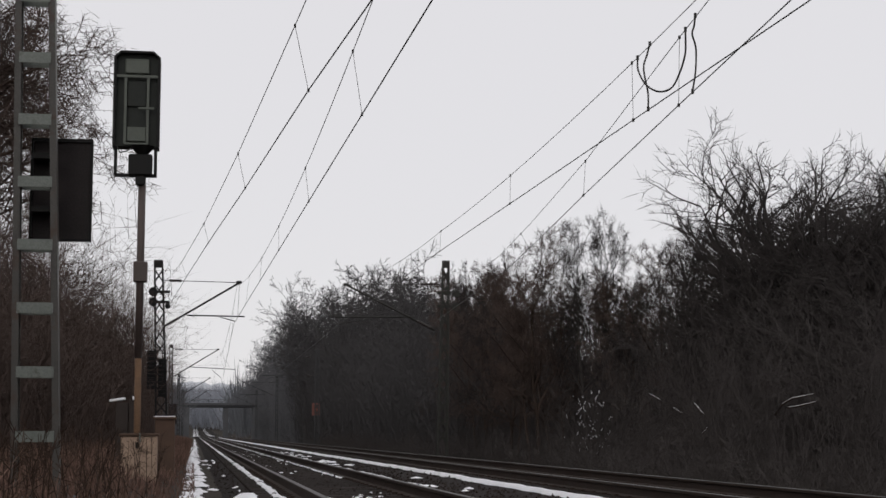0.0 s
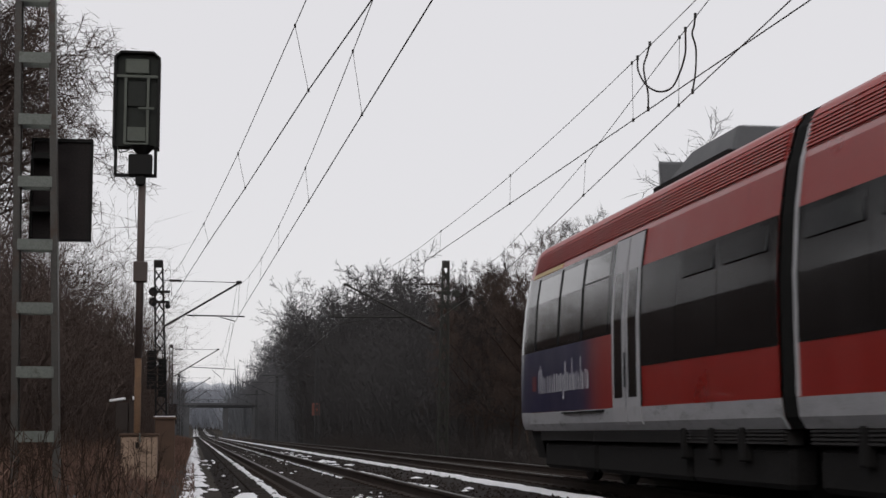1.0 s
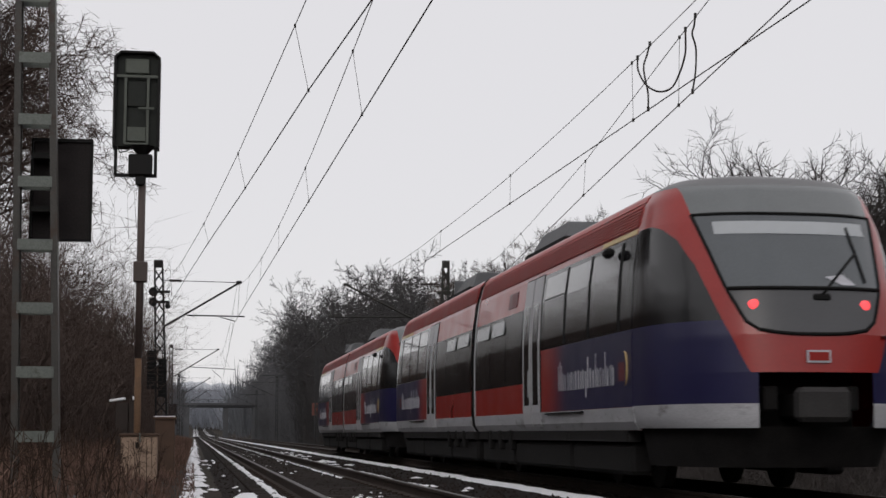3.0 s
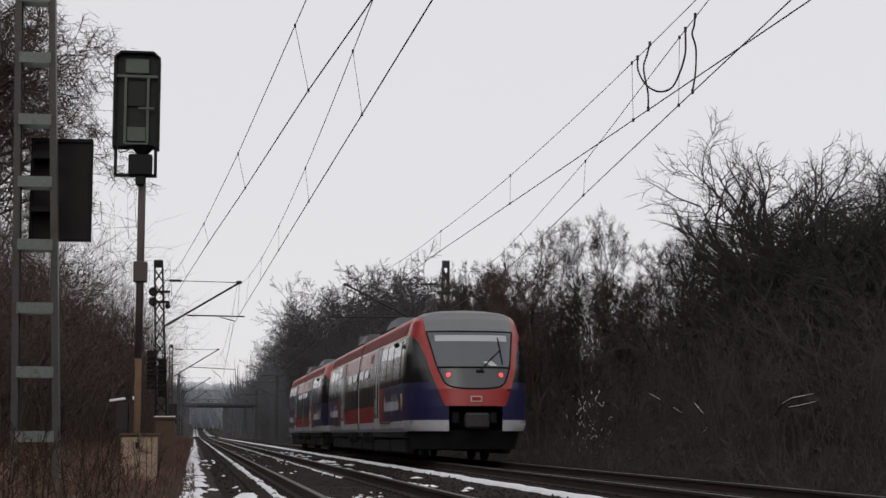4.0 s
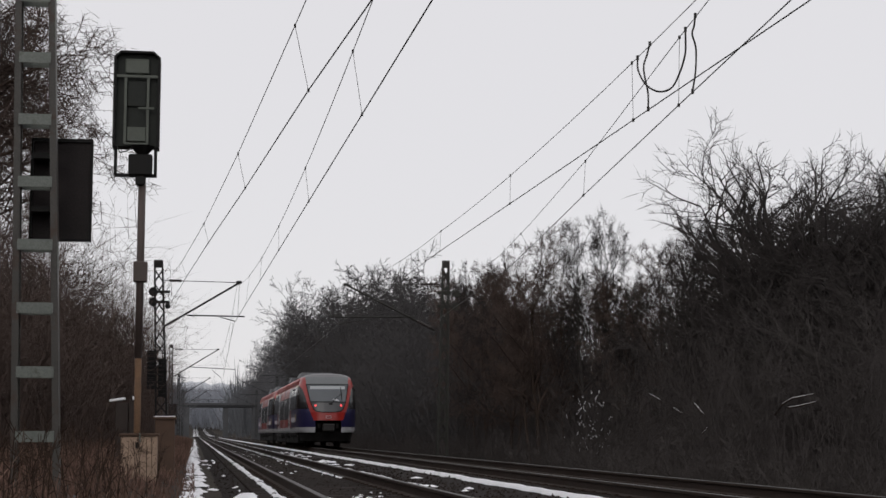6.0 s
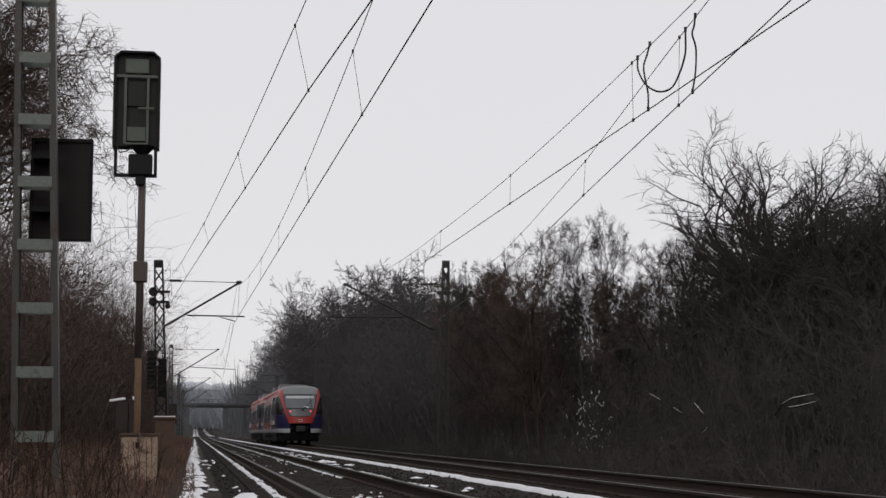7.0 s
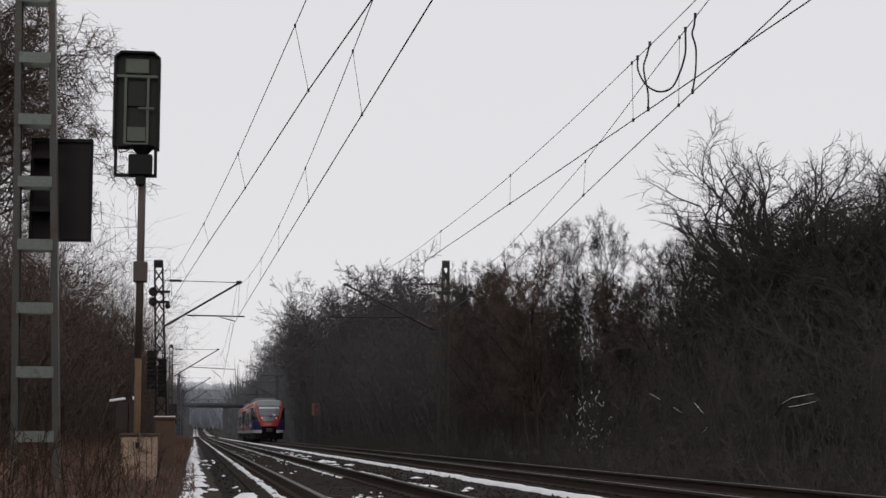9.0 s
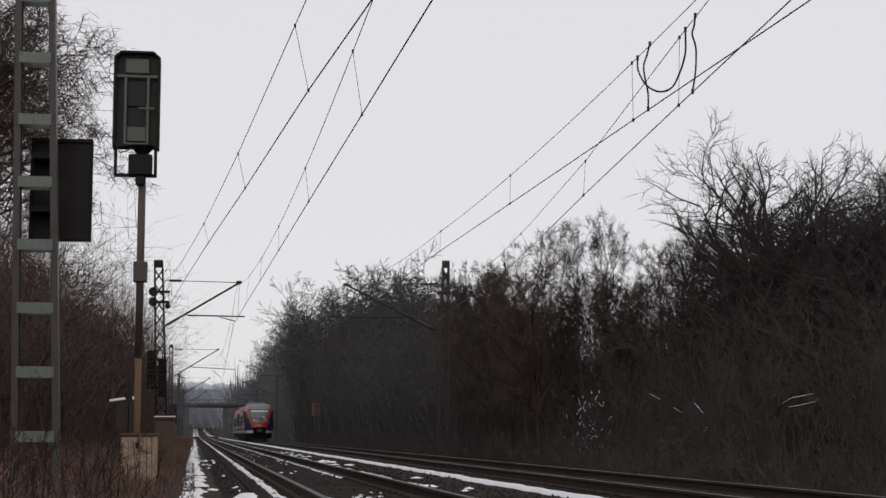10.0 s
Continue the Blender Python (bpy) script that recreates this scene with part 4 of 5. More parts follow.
def bright_gap_flecks():
    """White flecks added in place of bright gaps through the wood's edge."""
    rnd = random.Random(91)
    V, F = [], []
    for i in range(80):
        y, x = rnd.gauss(64.5, 1.5), rnd.uniform(15.9, 16.6)
        z = rnd.choice((rnd.gauss(0.5, 0.35), rnd.gauss(0.7, 0.4), rnd.gauss(1.7, 0.35)))
        r = rnd.uniform(0.007, 0.026)
        c = Vector((x, y, z))
        lean = Vector((rnd.gauss(0, .5), rnd.gauss(0, .5), 1)) * r * rnd.uniform(1, 3.2)
        pts = [c + lean * (k - 1) + Vector((rnd.gauss(0, r * .4), rnd.gauss(0, r * .4), 0)) for k in range(4)]
        tube(V, F, pts, [r * .3, r, r * .7, r * .2], 5, True)
    tagged(mesh_object("bright_gap_flecks", V, F, "snow", None, True), "small white flecks standing in for bright gaps through the wood", "snow", kind="stuff")


bright_gap_flecks()


def far_woods():
    """Woods on the rise beyond the bridge."""
    rnd = random.Random(55)
    # nearer and farther rows differ in colour to paint the haze growing
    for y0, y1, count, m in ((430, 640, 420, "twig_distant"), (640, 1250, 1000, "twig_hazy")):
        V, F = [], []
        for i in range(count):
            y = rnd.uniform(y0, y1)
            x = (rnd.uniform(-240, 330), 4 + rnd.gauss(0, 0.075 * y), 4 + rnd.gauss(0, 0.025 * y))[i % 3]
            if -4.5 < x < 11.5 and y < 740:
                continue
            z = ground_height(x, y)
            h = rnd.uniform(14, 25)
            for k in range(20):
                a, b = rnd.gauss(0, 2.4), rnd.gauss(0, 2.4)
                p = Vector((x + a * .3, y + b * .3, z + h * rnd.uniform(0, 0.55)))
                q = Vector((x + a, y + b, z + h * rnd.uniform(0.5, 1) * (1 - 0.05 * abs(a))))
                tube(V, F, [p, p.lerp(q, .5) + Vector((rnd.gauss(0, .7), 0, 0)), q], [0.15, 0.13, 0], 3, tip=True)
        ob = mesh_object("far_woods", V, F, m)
        tagged(ob, "grey woods with painted-in haze on the rise far down the line", "woods", kind="stuff")
    # the last ridge, a flat sheet whose glow imitates mist
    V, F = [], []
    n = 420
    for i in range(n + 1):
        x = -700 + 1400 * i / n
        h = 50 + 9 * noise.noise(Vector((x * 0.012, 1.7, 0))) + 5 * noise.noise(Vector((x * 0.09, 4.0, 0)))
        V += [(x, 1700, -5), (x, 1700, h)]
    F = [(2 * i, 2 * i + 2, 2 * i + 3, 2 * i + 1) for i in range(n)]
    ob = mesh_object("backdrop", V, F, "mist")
    tagged(ob, "flat glowing grey-blue sheet for a misty wooded ridge far off", "backdrop", kind="structure")


far_woods()


def backing_woods():
    """Deep rows of stems that close the wood behind its edge."""
    rnd = random.Random(66)
    # stems out of view around the camera are added to keep sky light off
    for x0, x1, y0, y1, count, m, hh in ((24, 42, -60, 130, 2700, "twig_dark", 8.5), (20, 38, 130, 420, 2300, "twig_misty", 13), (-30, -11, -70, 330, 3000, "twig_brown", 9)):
        V, F = [], []
        for i in range(count):
            x, y = rnd.uniform(x0, x1), rnd.uniform(y0, y1)
            z = ground_height(x, y) - 0.3
            h = hh * rnd.uniform(0.5, 1.0)
            p = Vector((x, y, z))
            q = p + Vector((rnd.gauss(0, .8), rnd.gauss(0, .8), h))
            mid = p.lerp(q, .5) + Vector((rnd.gauss(0, .3), rnd.gauss(0, .3), 0))
            tube(V, F, [p, mid, q], [rnd.uniform(.06, .16), .08, .01], 3)
            for k in range(7):
                s = p.lerp(q, rnd.uniform(.15, .95))
                e = s + Vector((rnd.gauss(0, 1.0), rnd.gauss(0, 1.0), rnd.uniform(0.1, 1.6)))
                tube(V, F, [s, e], [.035, .008], 3)
        ob = mesh_object("deep_woods", V, F, m)
        tagged(ob, "dense leafless woods behind the edge of the line", "woods", kind="stuff")


backing_woods()


def grass():
    rnd = random.Random(71)
    V, F = [], []
    for i in range(26000):
        y = 7 + 45 * rnd.random() ** 1.5
        x = 0.02 - 5.7 * rnd.random() ** 1.3
        if x > -0.35 and rnd.random() < 0.55:
            continue
        z = ground_height(x, y)
        h = rnd.uniform(0.15, 0.5) * (1.3 if noise.noise(Vector((x, y * .6, 3))) > 0.1 else 0.8) * min(1, 0.45 + 0.5 * abs(x)) * (0.6 if x > -1.4 else 1.0)
        w = rnd.uniform(0.004, 0.009)
        a = rnd.random() * 6.283
        dx, dy = math.cos(a) * w, math.sin(a) * w
        bx, by = rnd.gauss(0, h * .35), rnd.gauss(0, h * .35)
        b = len(V)
        V += [(x - dx, y - dy, z), (x + dx, y + dy, z), (x + bx * .35 + dx * .8, y + by * .35 + dy * .8, z + h * .6), (x + bx * .35 - dx * .8, y + by * .35 - dy * .8, z + h * .6), (x + bx, y + by, z + h)]
        F += [(b, b + 1, b + 2, b + 3), (b + 3, b + 2, b + 4)]
    for i in range(9000):
        y = 50 + 130 * rnd.random() ** 1.4
        x = -0.25 - 3.2 * rnd.random()
        z = ground_height(x, y)
        h, w = rnd.uniform(0.25, 0.6), rnd.uniform(0.012, 0.03)
        b = len(V)
        bx = rnd.gauss(0, h * .3)
        V += [(x - w, y, z - 0.02), (x + w, y, z - 0.02), (x + bx, y + rnd.gauss(0, h * .3), z + h)]
        F.append((b, b + 1, b + 2))
    tagged(mesh_object("dead_grass", V, F, "grass"), "long dead brown grass on the bank", "grass", kind="stuff")
    V, F = [], []
    for i in range(420):
        y = 9 + 30 * rnd.random() ** 1.3
        x = -0.5 - 4.5 * rnd.random()
        z = ground_height(x, y)
        h = rnd.uniform(0.35, 0.85)
        p = Vector((x, y, z))
        q = p + Vector((rnd.gauss(0, .1), rnd.gauss(0, .1), h))
        tube(V, F, [p, p.lerp(q, .5), q], [.006, .005, .003], 3)
        for k in range(9):
            s = p.lerp(q, rnd.uniform(.3, 1))
            tube(V, F, [s, s + Vector((rnd.gauss(0, .07), rnd.gauss(0, .07), rnd.uniform(.02, .15)))], [.004, .003], 3)
    tagged(mesh_object("dry_weeds", V, F, "weed"), "brittle dark weed stalks in the grass", "weeds", kind="stuff")


grass()


# ---- the two coupled railcars ----
M.update({
    "red": mat("traffic_red_paint", (0.30, 0.014, 0.010), 0.32, var=0.12, scale=1.5, fine=30, bump=0.02, coat=0.25,
               spot=(0.24, 0.018, 0.015), spot_amount=0.25, spot_scale=1.5),
    # paler and less saturated than the body red
    "red_dull": mat("pale_roof_red", (0.33, 0.04, 0.034), 0.5, var=0.18, scale=2, fine=30, bump=0.03),
    "sill": mat("dirty_light_grey_paint", (0.40, 0.40, 0.42), 0.5, var=0.2, scale=2.5, fine=30, bump=0.04,
                spot=(0.2, 0.19, 0.19), spot_amount=0.42, spot_scale=2.2, stretch=(1, 1, 2.5)),
    "door_grey": mat("light_grey_door_paint", (0.44, 0.44, 0.46), 0.4, var=0.12, scale=2, bump=0.03, spot=(0.3, 0.29, 0.29),
                     spot_amount=0.3, spot_scale=2),
    "band": mat("tinted_side_glass", (0.010, 0.010, 0.011), 0.12, var=0.2, scale=1.2, bump=0.0, spec=0.6),
    "pane": mat("tinted_window_pane", (0.012, 0.0125, 0.014), 0.0, var=0.2, scale=1.2, bump=0.0, spec=1.0, coat=0.35),
    # paler than the other glass, part of the sky's reflection put into the colour
    "hopper": mat("sky_paled_hopper_glass", (0.055, 0.057, 0.06), 0.08, var=0.15, scale=1.2, bump=0.0, spec=0.9),
    "windscreen": mat("grey_tinted_windscreen", (0.085, 0.095, 0.105), 0.1, var=0.15, scale=1.2, bump=0.0, spec=0.7),
    "roof_grey": mat("grey_roof", (0.14, 0.14, 0.145), 0.5, var=0.2, scale=2, bump=0.05),
    "nose_pane": mat("pale_grey_roof_pane", (0.15, 0.16, 0.165), 0.2, var=0.12, scale=2, bump=0.0, spec=0.6),
    "nose_grey": mat("dark_grey_nose_panel", (0.07, 0.07, 0.076), 0.35, var=0.12, scale=2, bump=0.02),
    "rubber": mat("black_rubber", (0.012, 0.012, 0.012), 0.8, var=0.2, bump=0.05, spec=0.12),
    "roof_box": mat("dark_grey_roof_unit", (0.052, 0.054, 0.058), 0.55, var=0.25, scale=3, bump=0.08),
    "under": mat("sooty_underframe", (0.015, 0.014, 0.014), 0.85, var=0.4, scale=4, bump=0.2, spec=0.12),
    "skirt": mat("dusty_grey_skirt", (0.045, 0.043, 0.043), 0.75, var=0.35, scale=3, bump=0.1, spec=0.12),
    "fairing": mat("dusty_dark_fairing", (0.018, 0.017, 0.017), 0.85, var=0.45, scale=2, bump=0.1, spot=(0.035, 0.033, 0.032), spot_amount=0.3, spot_scale=1.2, spec=0.12),
    "emblem_red": mat("dull_emblem_red", (0.13, 0.016, 0.022), 0.4, var=0.3, scale=4, bump=0.0),
    "yellow": mat("pale_yellow_stripe", (0.52, 0.38, 0.17), 0.45, var=0.1, bump=0.0),
    "white": mat("white_lettering", (0.50, 0.50, 0.54), 0.5, var=0.1, bump=0.0),
    "wheel": mat("sooty_wheel_steel", (0.02, 0.019, 0.018), 0.7, metal=0.2, var=0.3, bump=0.1),
    "tail_lamp": glow("red_tail_lamp", (1.0, 0.08, 0.09), 1.1),
    "blind": mat("pale_destination_blind", (0.42, 0.44, 0.46), 0.5, var=0.06, bump=0.0),
})


def livery_blue():
    """Deep blue panel that fades to red towards the doors."""
    m = mat("blue_to_red_livery", (0.015, 0.014, 0.058), 0.35, var=0.15, scale=1.5, bump=0.02, coat=0.2)
    n, l = m.node_tree.nodes, m.node_tree.links
    b = n["Principled BSDF"]
    base = b.inputs["Base Color"].links[0].from_socket
    tc = n.new("ShaderNodeTexCoord")
    sx = n.new("ShaderNodeSeparateXYZ")
    l.new(tc.outputs["Object"], sx.inputs[0])
    ab = n.new("ShaderNodeMath")
    ab.operation = "ABSOLUTE"
    l.new(sx.outputs["Y"], ab.inputs[0])
    rg = n.new("ShaderNodeMapRange")
    rg.interpolation_type = "SMOOTHSTEP"
    rg.inputs["From Min"].default_value, rg.inputs["From Max"].default_value = 6.1, 7.5
    l.new(ab.outputs[0], rg.inputs["Value"])
    mx = n.new("ShaderNodeMixRGB")
    mx.inputs["Color1"].default_value = (0.28, 0.020, 0.016, 1)
    l.new(rg.outputs[0], mx.inputs["Fac"])
    l.new(base, mx.inputs["Color2"])
    l.new(mx.outputs[0], b.inputs["Base Color"])
    return m


M["blue"] = livery_blue()

PROFILE = [(1.38, 0.70), (1.44, 0.80), (1.46, 0.97), (1.465, 1.42), (1.465, 2.0), (1.43, 2.56), (1.37, 2.98), (1.345, 3.06),
           (1.27, 3.33), (1.18, 3.46), (0.98, 3.56), (0.6, 3.62), (0.0, 3.64)]


def half_width(z):
    return float(np.interp(z, [p[1] for p in PROFILE], [p[0] for p in PROFILE]))


def side_panel(name, side, y0, y1, z0, z1, off, material, parent, label="", steps=6):
    """A sheet that follows the body's flank, off metres proud of it."""
    V, F = [], []
    zs = sorted({z0, z1, *[p[1] for p in PROFILE if z0 < p[1] < z1]})
    rows = []
    for z in zs:
        x = half_width(z)
        rows.append((x + off, z))
    for (x, z) in rows:
        V += [(side * x, y0, z), (side * x, y1, z)]
    n = len(rows)
    for (x, z) in rows:
        V += [(side * (x - off - 0.01), y0, z), (side * (x - off - 0.01), y1, z)]
    for i in range(n - 1):
        a = 2 * i
        F.append((a, a + 1, a + 3, a + 2))
        F.append((a, a + 2, 2 * n + a + 2, 2 * n + a))
        F.append((a + 3, a + 1, 2 * n + a + 1, 2 * n + a + 3))
    F.append((1, 0, 2 * n, 2 * n + 1))
    F.append((2 * n - 2, 2 * n - 1, 4 * n - 1, 4 * n - 2))
    if side > 0:
        F = [f[::-1] for f in F]
    return mesh_object(name, V, F, material, parent, False, label)


FLAT_END = 10.75


def nose_front(z):
    return float(np.interp(z, [0.3, 1.3, 1.7, 2.2, 3.07, 3.4, 3.54, 3.64], [12.72, 12.72, 12.68, 12.52, 11.98, 11.72, 11.50, 11.05]))


def glass_edge(z):
    return float(np.interp(z, [1.70, 1.72, 1.76, 1.83, 2.2, 3.07, 3.5], [0.36, 0.50, 0.62, 0.71, 0.86, 1.03, 1.07]))


def mask_edge(z):
    """Where the red mask meets the cab's corner, from the middle."""
    q = float(np.interp(z, [1.3, 1.64, 2.0, 2.5, 2.8, 2.95, 3.0], [0.94, 0.9, 0.85, 0.77, 0.66, 0.5, 0.32]))
    return half_width(z) * (1 - q ** 2.6) ** (1 / 2.6)


# bands of the cab's face from below: heights and what lies between the edges, outer to inner
POCKET = lambda z: 0.63
MIDDLE = lambda z: 0.0
NOSE_BANDS = (
    (0.72, 0.975, 4, (("bumper", half_width, POCKET),)),
    (0.975, 1.30, 5, (("corner_blue", half_width, POCKET),)),
    (1.30, 1.70, 6, (("corner_blue", half_width, mask_edge), ("mask", mask_edge, MIDDLE))),
    (1.70, 1.86, 10, (("corner_blue", half_width, mask_edge), ("mask", mask_edge, glass_edge), ("lower_panel", glass_edge, MIDDLE))),
    (1.86, 2.20, 6, (("corner_glass", half_width, mask_edge), ("mask", mask_edge, glass_edge), ("lower_panel", glass_edge, MIDDLE))),
    (2.20, 3.00, 22, (("corner_glass", half_width, mask_edge), ("mask", mask_edge, glass_edge), ("windscreen", glass_edge, MIDDLE))),
    (3.00, 3.07, 2, (("mask", half_width, glass_edge), ("windscreen", glass_edge, MIDDLE))),
    (3.07, 3.44, 8, (("mask", half_width, glass_edge), ("upper_pane", glass_edge, MIDDLE))),
    (3.44, 3.639, 8, (("cap", half_width, MIDDLE),)),
)


NOSE_MATERIAL = {"bumper": "sill", "lower_panel": "nose_grey", "windscreen": "windscreen", "upper_pane": "nose_pane",
                 "cap": "roof_grey", "mask": "red", "corner_glass": "band", "corner_blue": "blue"}
NOSE_LABEL = {"bumper": "dirty white bumper band", "mask": "bright red cab mask", "windscreen": "sloping tinted windscreen",
              "corner_blue": "deep blue cab corner", "corner_glass": "black cab side glazing"}


def nose(end, unit):
    """The rounded cab end; end is 1 or -1 along the unit."""
    ex = 2 / 2.6
    sheets = {}

    def point(z, a):
        w, D = max(0.02, half_width(z)), nose_front(z) - FLAT_END
        c, s = math.cos(a), math.sin(a)
        return (end * w * math.copysign(abs(c) ** ex, c), end * (FLAT_END + D * abs(s) ** ex), z)

    def angle(z, x):
        return math.acos(min(1.0, abs(x) / max(0.02, half_width(z))) ** (1 / ex))

    for z0, z1, nz, zones in NOSE_BANDS:
        for region, outer, inner in zones:
            centre = inner is MIDDLE
            for flank in ((1,) if centre else (1, -1)):
                V, F = sheets.setdefault((region, flank if not centre and region != "mask" else 0), ([], []))
                base, na = len(V), 40 if centre else 14
                for j in range(nz + 1):
                    z = z0 + (z1 - z0) * j / nz
                    a0, a1 = angle(z, outer(z)), angle(z, inner(z))
                    if centre:
                        a1 = math.pi - a0
                    for i in range(na + 1):
                        a = a0 + (a1 - a0) * i / na
                        V.append(point(z, a if flank > 0 else math.pi - a))
                for j in range(nz):
                    for i in range(na):
                        k = base + j * (na + 1) + i
                        F.append((k, k + 1, k + na + 2, k + na + 1))
    made = {}
    for (region, flank), (V, F) in sheets.items():
        made[region] = mesh_object("cab_" + region, V, F, NOSE_MATERIAL[region], unit, True, NOSE_LABEL.get(region, ""))
        bm = bmesh.new()
        bm.from_mesh(made[region].data)
        bmesh.ops.remove_doubles(bm, verts=bm.verts[:], dist=0.0005)
        bm.to_mesh(made[region].data)
        bm.free()
    e = end
    yy = lambda a, b: (min(a * e, b * e), max(a * e, b * e))
    # coupler pocket
    y0, y1 = yy(11.6, 12.0)
    pocket = part("coupler_pocket", boxed(-0.66, 0.66, y0, y1, 0.55, 1.34), "under", unit)
    y0, y1 = yy(12.0, 12.75)
    part("coupler", boxed(-0.2, 0.2, y0, y1, 0.82, 1.08), "under", unit, bevel=0.03)
    y0, y1 = yy(12.65, 12.9)
    part("coupler_head", boxed(-0.28, 0.28, y0, y1, 0.78, 1.14), "skirt", unit, bevel=0.05)
    for x in (-0.45, 0.45):
        y0, y1 = yy(12.0, 12.5)
        part("cable_socket", boxed(x - 0.08, x + 0.08, y0, y1, 0.9, 1.16), "under", pocket, bevel=0.02)
    # plough and skirt under the bumper
    bm = bmesh.new()
    ring = []
    for z, k, back in ((0.735, 0.93, 0.1), (0.30, 0.86, 0.35)):
        row = []
        for i in range(17):
            a = math.pi * i / 16
            c, s = math.cos(a), math.sin(a)
            row.append(bm.verts.new((1.42 * k * math.copysign(abs(c) ** 0.6, c), e * (10.6 + (2.0 - back) * abs(s) ** 0.75), z)))
        ring.append(row)
    for i in range(16):
        bm.faces.new((ring[0][i], ring[0][i + 1], ring[1][i + 1], ring[1][i]))
    part("plough", bm, "under", unit, smooth=True)
    # lamps, blind, wiper
    for x in (-0.62, 0.62):
        V, F = [], []
        yl = FLAT_END + (nose_front(2.02) - FLAT_END) * (1 - abs(x / half_width(2.02)) ** 2.6) ** (1 / 2.6)
        tube(V, F, [Vector((x, e * (yl - 0.04), 2.02)), Vector((x, e * (yl + 0.012), 2.02)), Vector((x, e * (yl + 0.02), 2.02))], [0.055, 0.055, 0.035], 14, True)
        mesh_object("tail_lamp", V, F, "tail_lamp" if end < 0 else "nose_grey", unit, False, "red tail lamp" if end < 0 else "")
    V, F = [], []
    for z in (2.83, 2.98):
        for i in range(13):
            x = -0.86 + 1.72 * i / 12
            y = FLAT_END + (nose_front(z) - FLAT_END) * (1 - abs(x / half_width(z)) ** 2.6) ** (1 / 2.6) + 0.008
            V.append((x, e * y, z))
    F = [(i, i + 1, i + 14, i + 13) for i in range(12)]
    mesh_object("destination_blind", V, F, "blind", made["windscreen"], False, "pale destination blind")
    def on_glass(x, z, out=0.02):
        return (x, e * (FLAT_END + (nose_front(z) - FLAT_END) * (1 - abs(x / half_width(z)) ** 2.6) ** (1 / 2.6) + out), z)
    sx = -e
    w = rod("wiper", [on_glass(0.12 * sx, 2.12), on_glass(0.4 * sx, 2.4, 0.04), on_glass(0.66 * sx, 2.62, 0.03)], 0.014, "rubber", unit)
    rod("wiper_blade", [on_glass(0.68 * sx, 2.28, 0.015), on_glass(0.66 * sx, 2.62, 0.015), on_glass(0.63 * sx, 2.92, 0.015)], 0.016, "rubber", w)
    part("wiper_motor", boxed(0.12 * sx - 0.1, 0.12 * sx + 0.1, *yy(nose_front(2.12) - 0.05, nose_front(2.12) + 0.03), 2.06, 2.14), "rubber", w, bevel=0.02)
    V = [on_glass(0.2 * sx, 2.33, 0.012), on_glass(0.38 * sx, 2.24, 0.012), on_glass(0.55 * sx, 2.24, 0.012), on_glass(0.42 * sx, 2.36, 0.012)]
    mesh_object("dashboard_paper", V, [(0, 1, 2, 3)], "white", made["windscreen"], False, "white paper behind the windscreen")
    part("emblem_plate", boxed(-0.13, 0.13, *yy(12.70, 12.735), 1.40, 1.53), "white", unit, "small white emblem plate")
    part("emblem_field", boxed(-0.11, 0.11, *yy(12.72, 12.739), 1.42, 1.51), "red", unit)
    # black seal round the windscreen foot
    V, F = [], []
    seal = [Vector(on_glass(x, 2.2, 0.006)) for x in np.linspace(-0.85, 0.85, 15)]
    tube(V, F, seal, [0.022] * 15, 5, True)
    mesh_object("windscreen_seal", V, F, "rubber", unit, True)
    seal = [Vector(on_glass(float(np.interp(z, [1.72, 1.83, 2.2, 3.07, 3.5], [0.55, 0.71, 0.865, 1.035, 1.07])) * k, z, 0.006)) for k in (-1, 1) for z in np.linspace(1.74, 3.07, 14)]
    for k in range(2):
        V, F = [], []
        tube(V, F, seal[k * 14:(k + 1) * 14], [0.02] * 14, 5, True)
        mesh_object("windscreen_seal", V, F, "rubber", unit, True)
    V, F = [], []
    tube(V, F, [Vector(on_glass(x, 1.70 + 0.05 * (abs(x) / 0.58) ** 3, 0.006)) for x in np.linspace(-0.58, 0.58, 15)], [0.02] * 15, 5, True)
    mesh_object("windscreen_seal", V, F, "rubber", unit, True)
    V, F = [], []
    tube(V, F, [Vector(on_glass(x, 3.07, 0.004)) for x in np.linspace(-1.03, 1.03, 15)], [0.02] * 15, 5, True)
    mesh_object("windscreen_seal", V, F, "rubber", unit, True)


LETTER_BARS = ((0.00, 0.05, 0.34, 0), (0.10, 0.14, 0.40, 0), (0.19, 0.22, 0.34, 0), (0.28, 0.42, 0.24, 0), (0.56, 0.70, 0.24, 0), (0.76, 0.90, 0.24, 0),
               (0.98, 1.07, 0.25, 1), (1.13, 1.31, 0.25, 1), (1.37, 1.56, 0.25, 2), (1.62, 1.68, 0.40, 1), (1.75, 1.95, 0.25, 1),
               (2.03, 2.07, 0.42, 0), (2.10, 2.19, 0.24, 0), (2.27, 2.41, 0.24, 0), (2.49, 2.53, 0.42, 0), (2.57, 2.65, 0.24, 0), (2.74, 2.78, 0.25, 0), (2.83, 2.90, 0.24, 0))


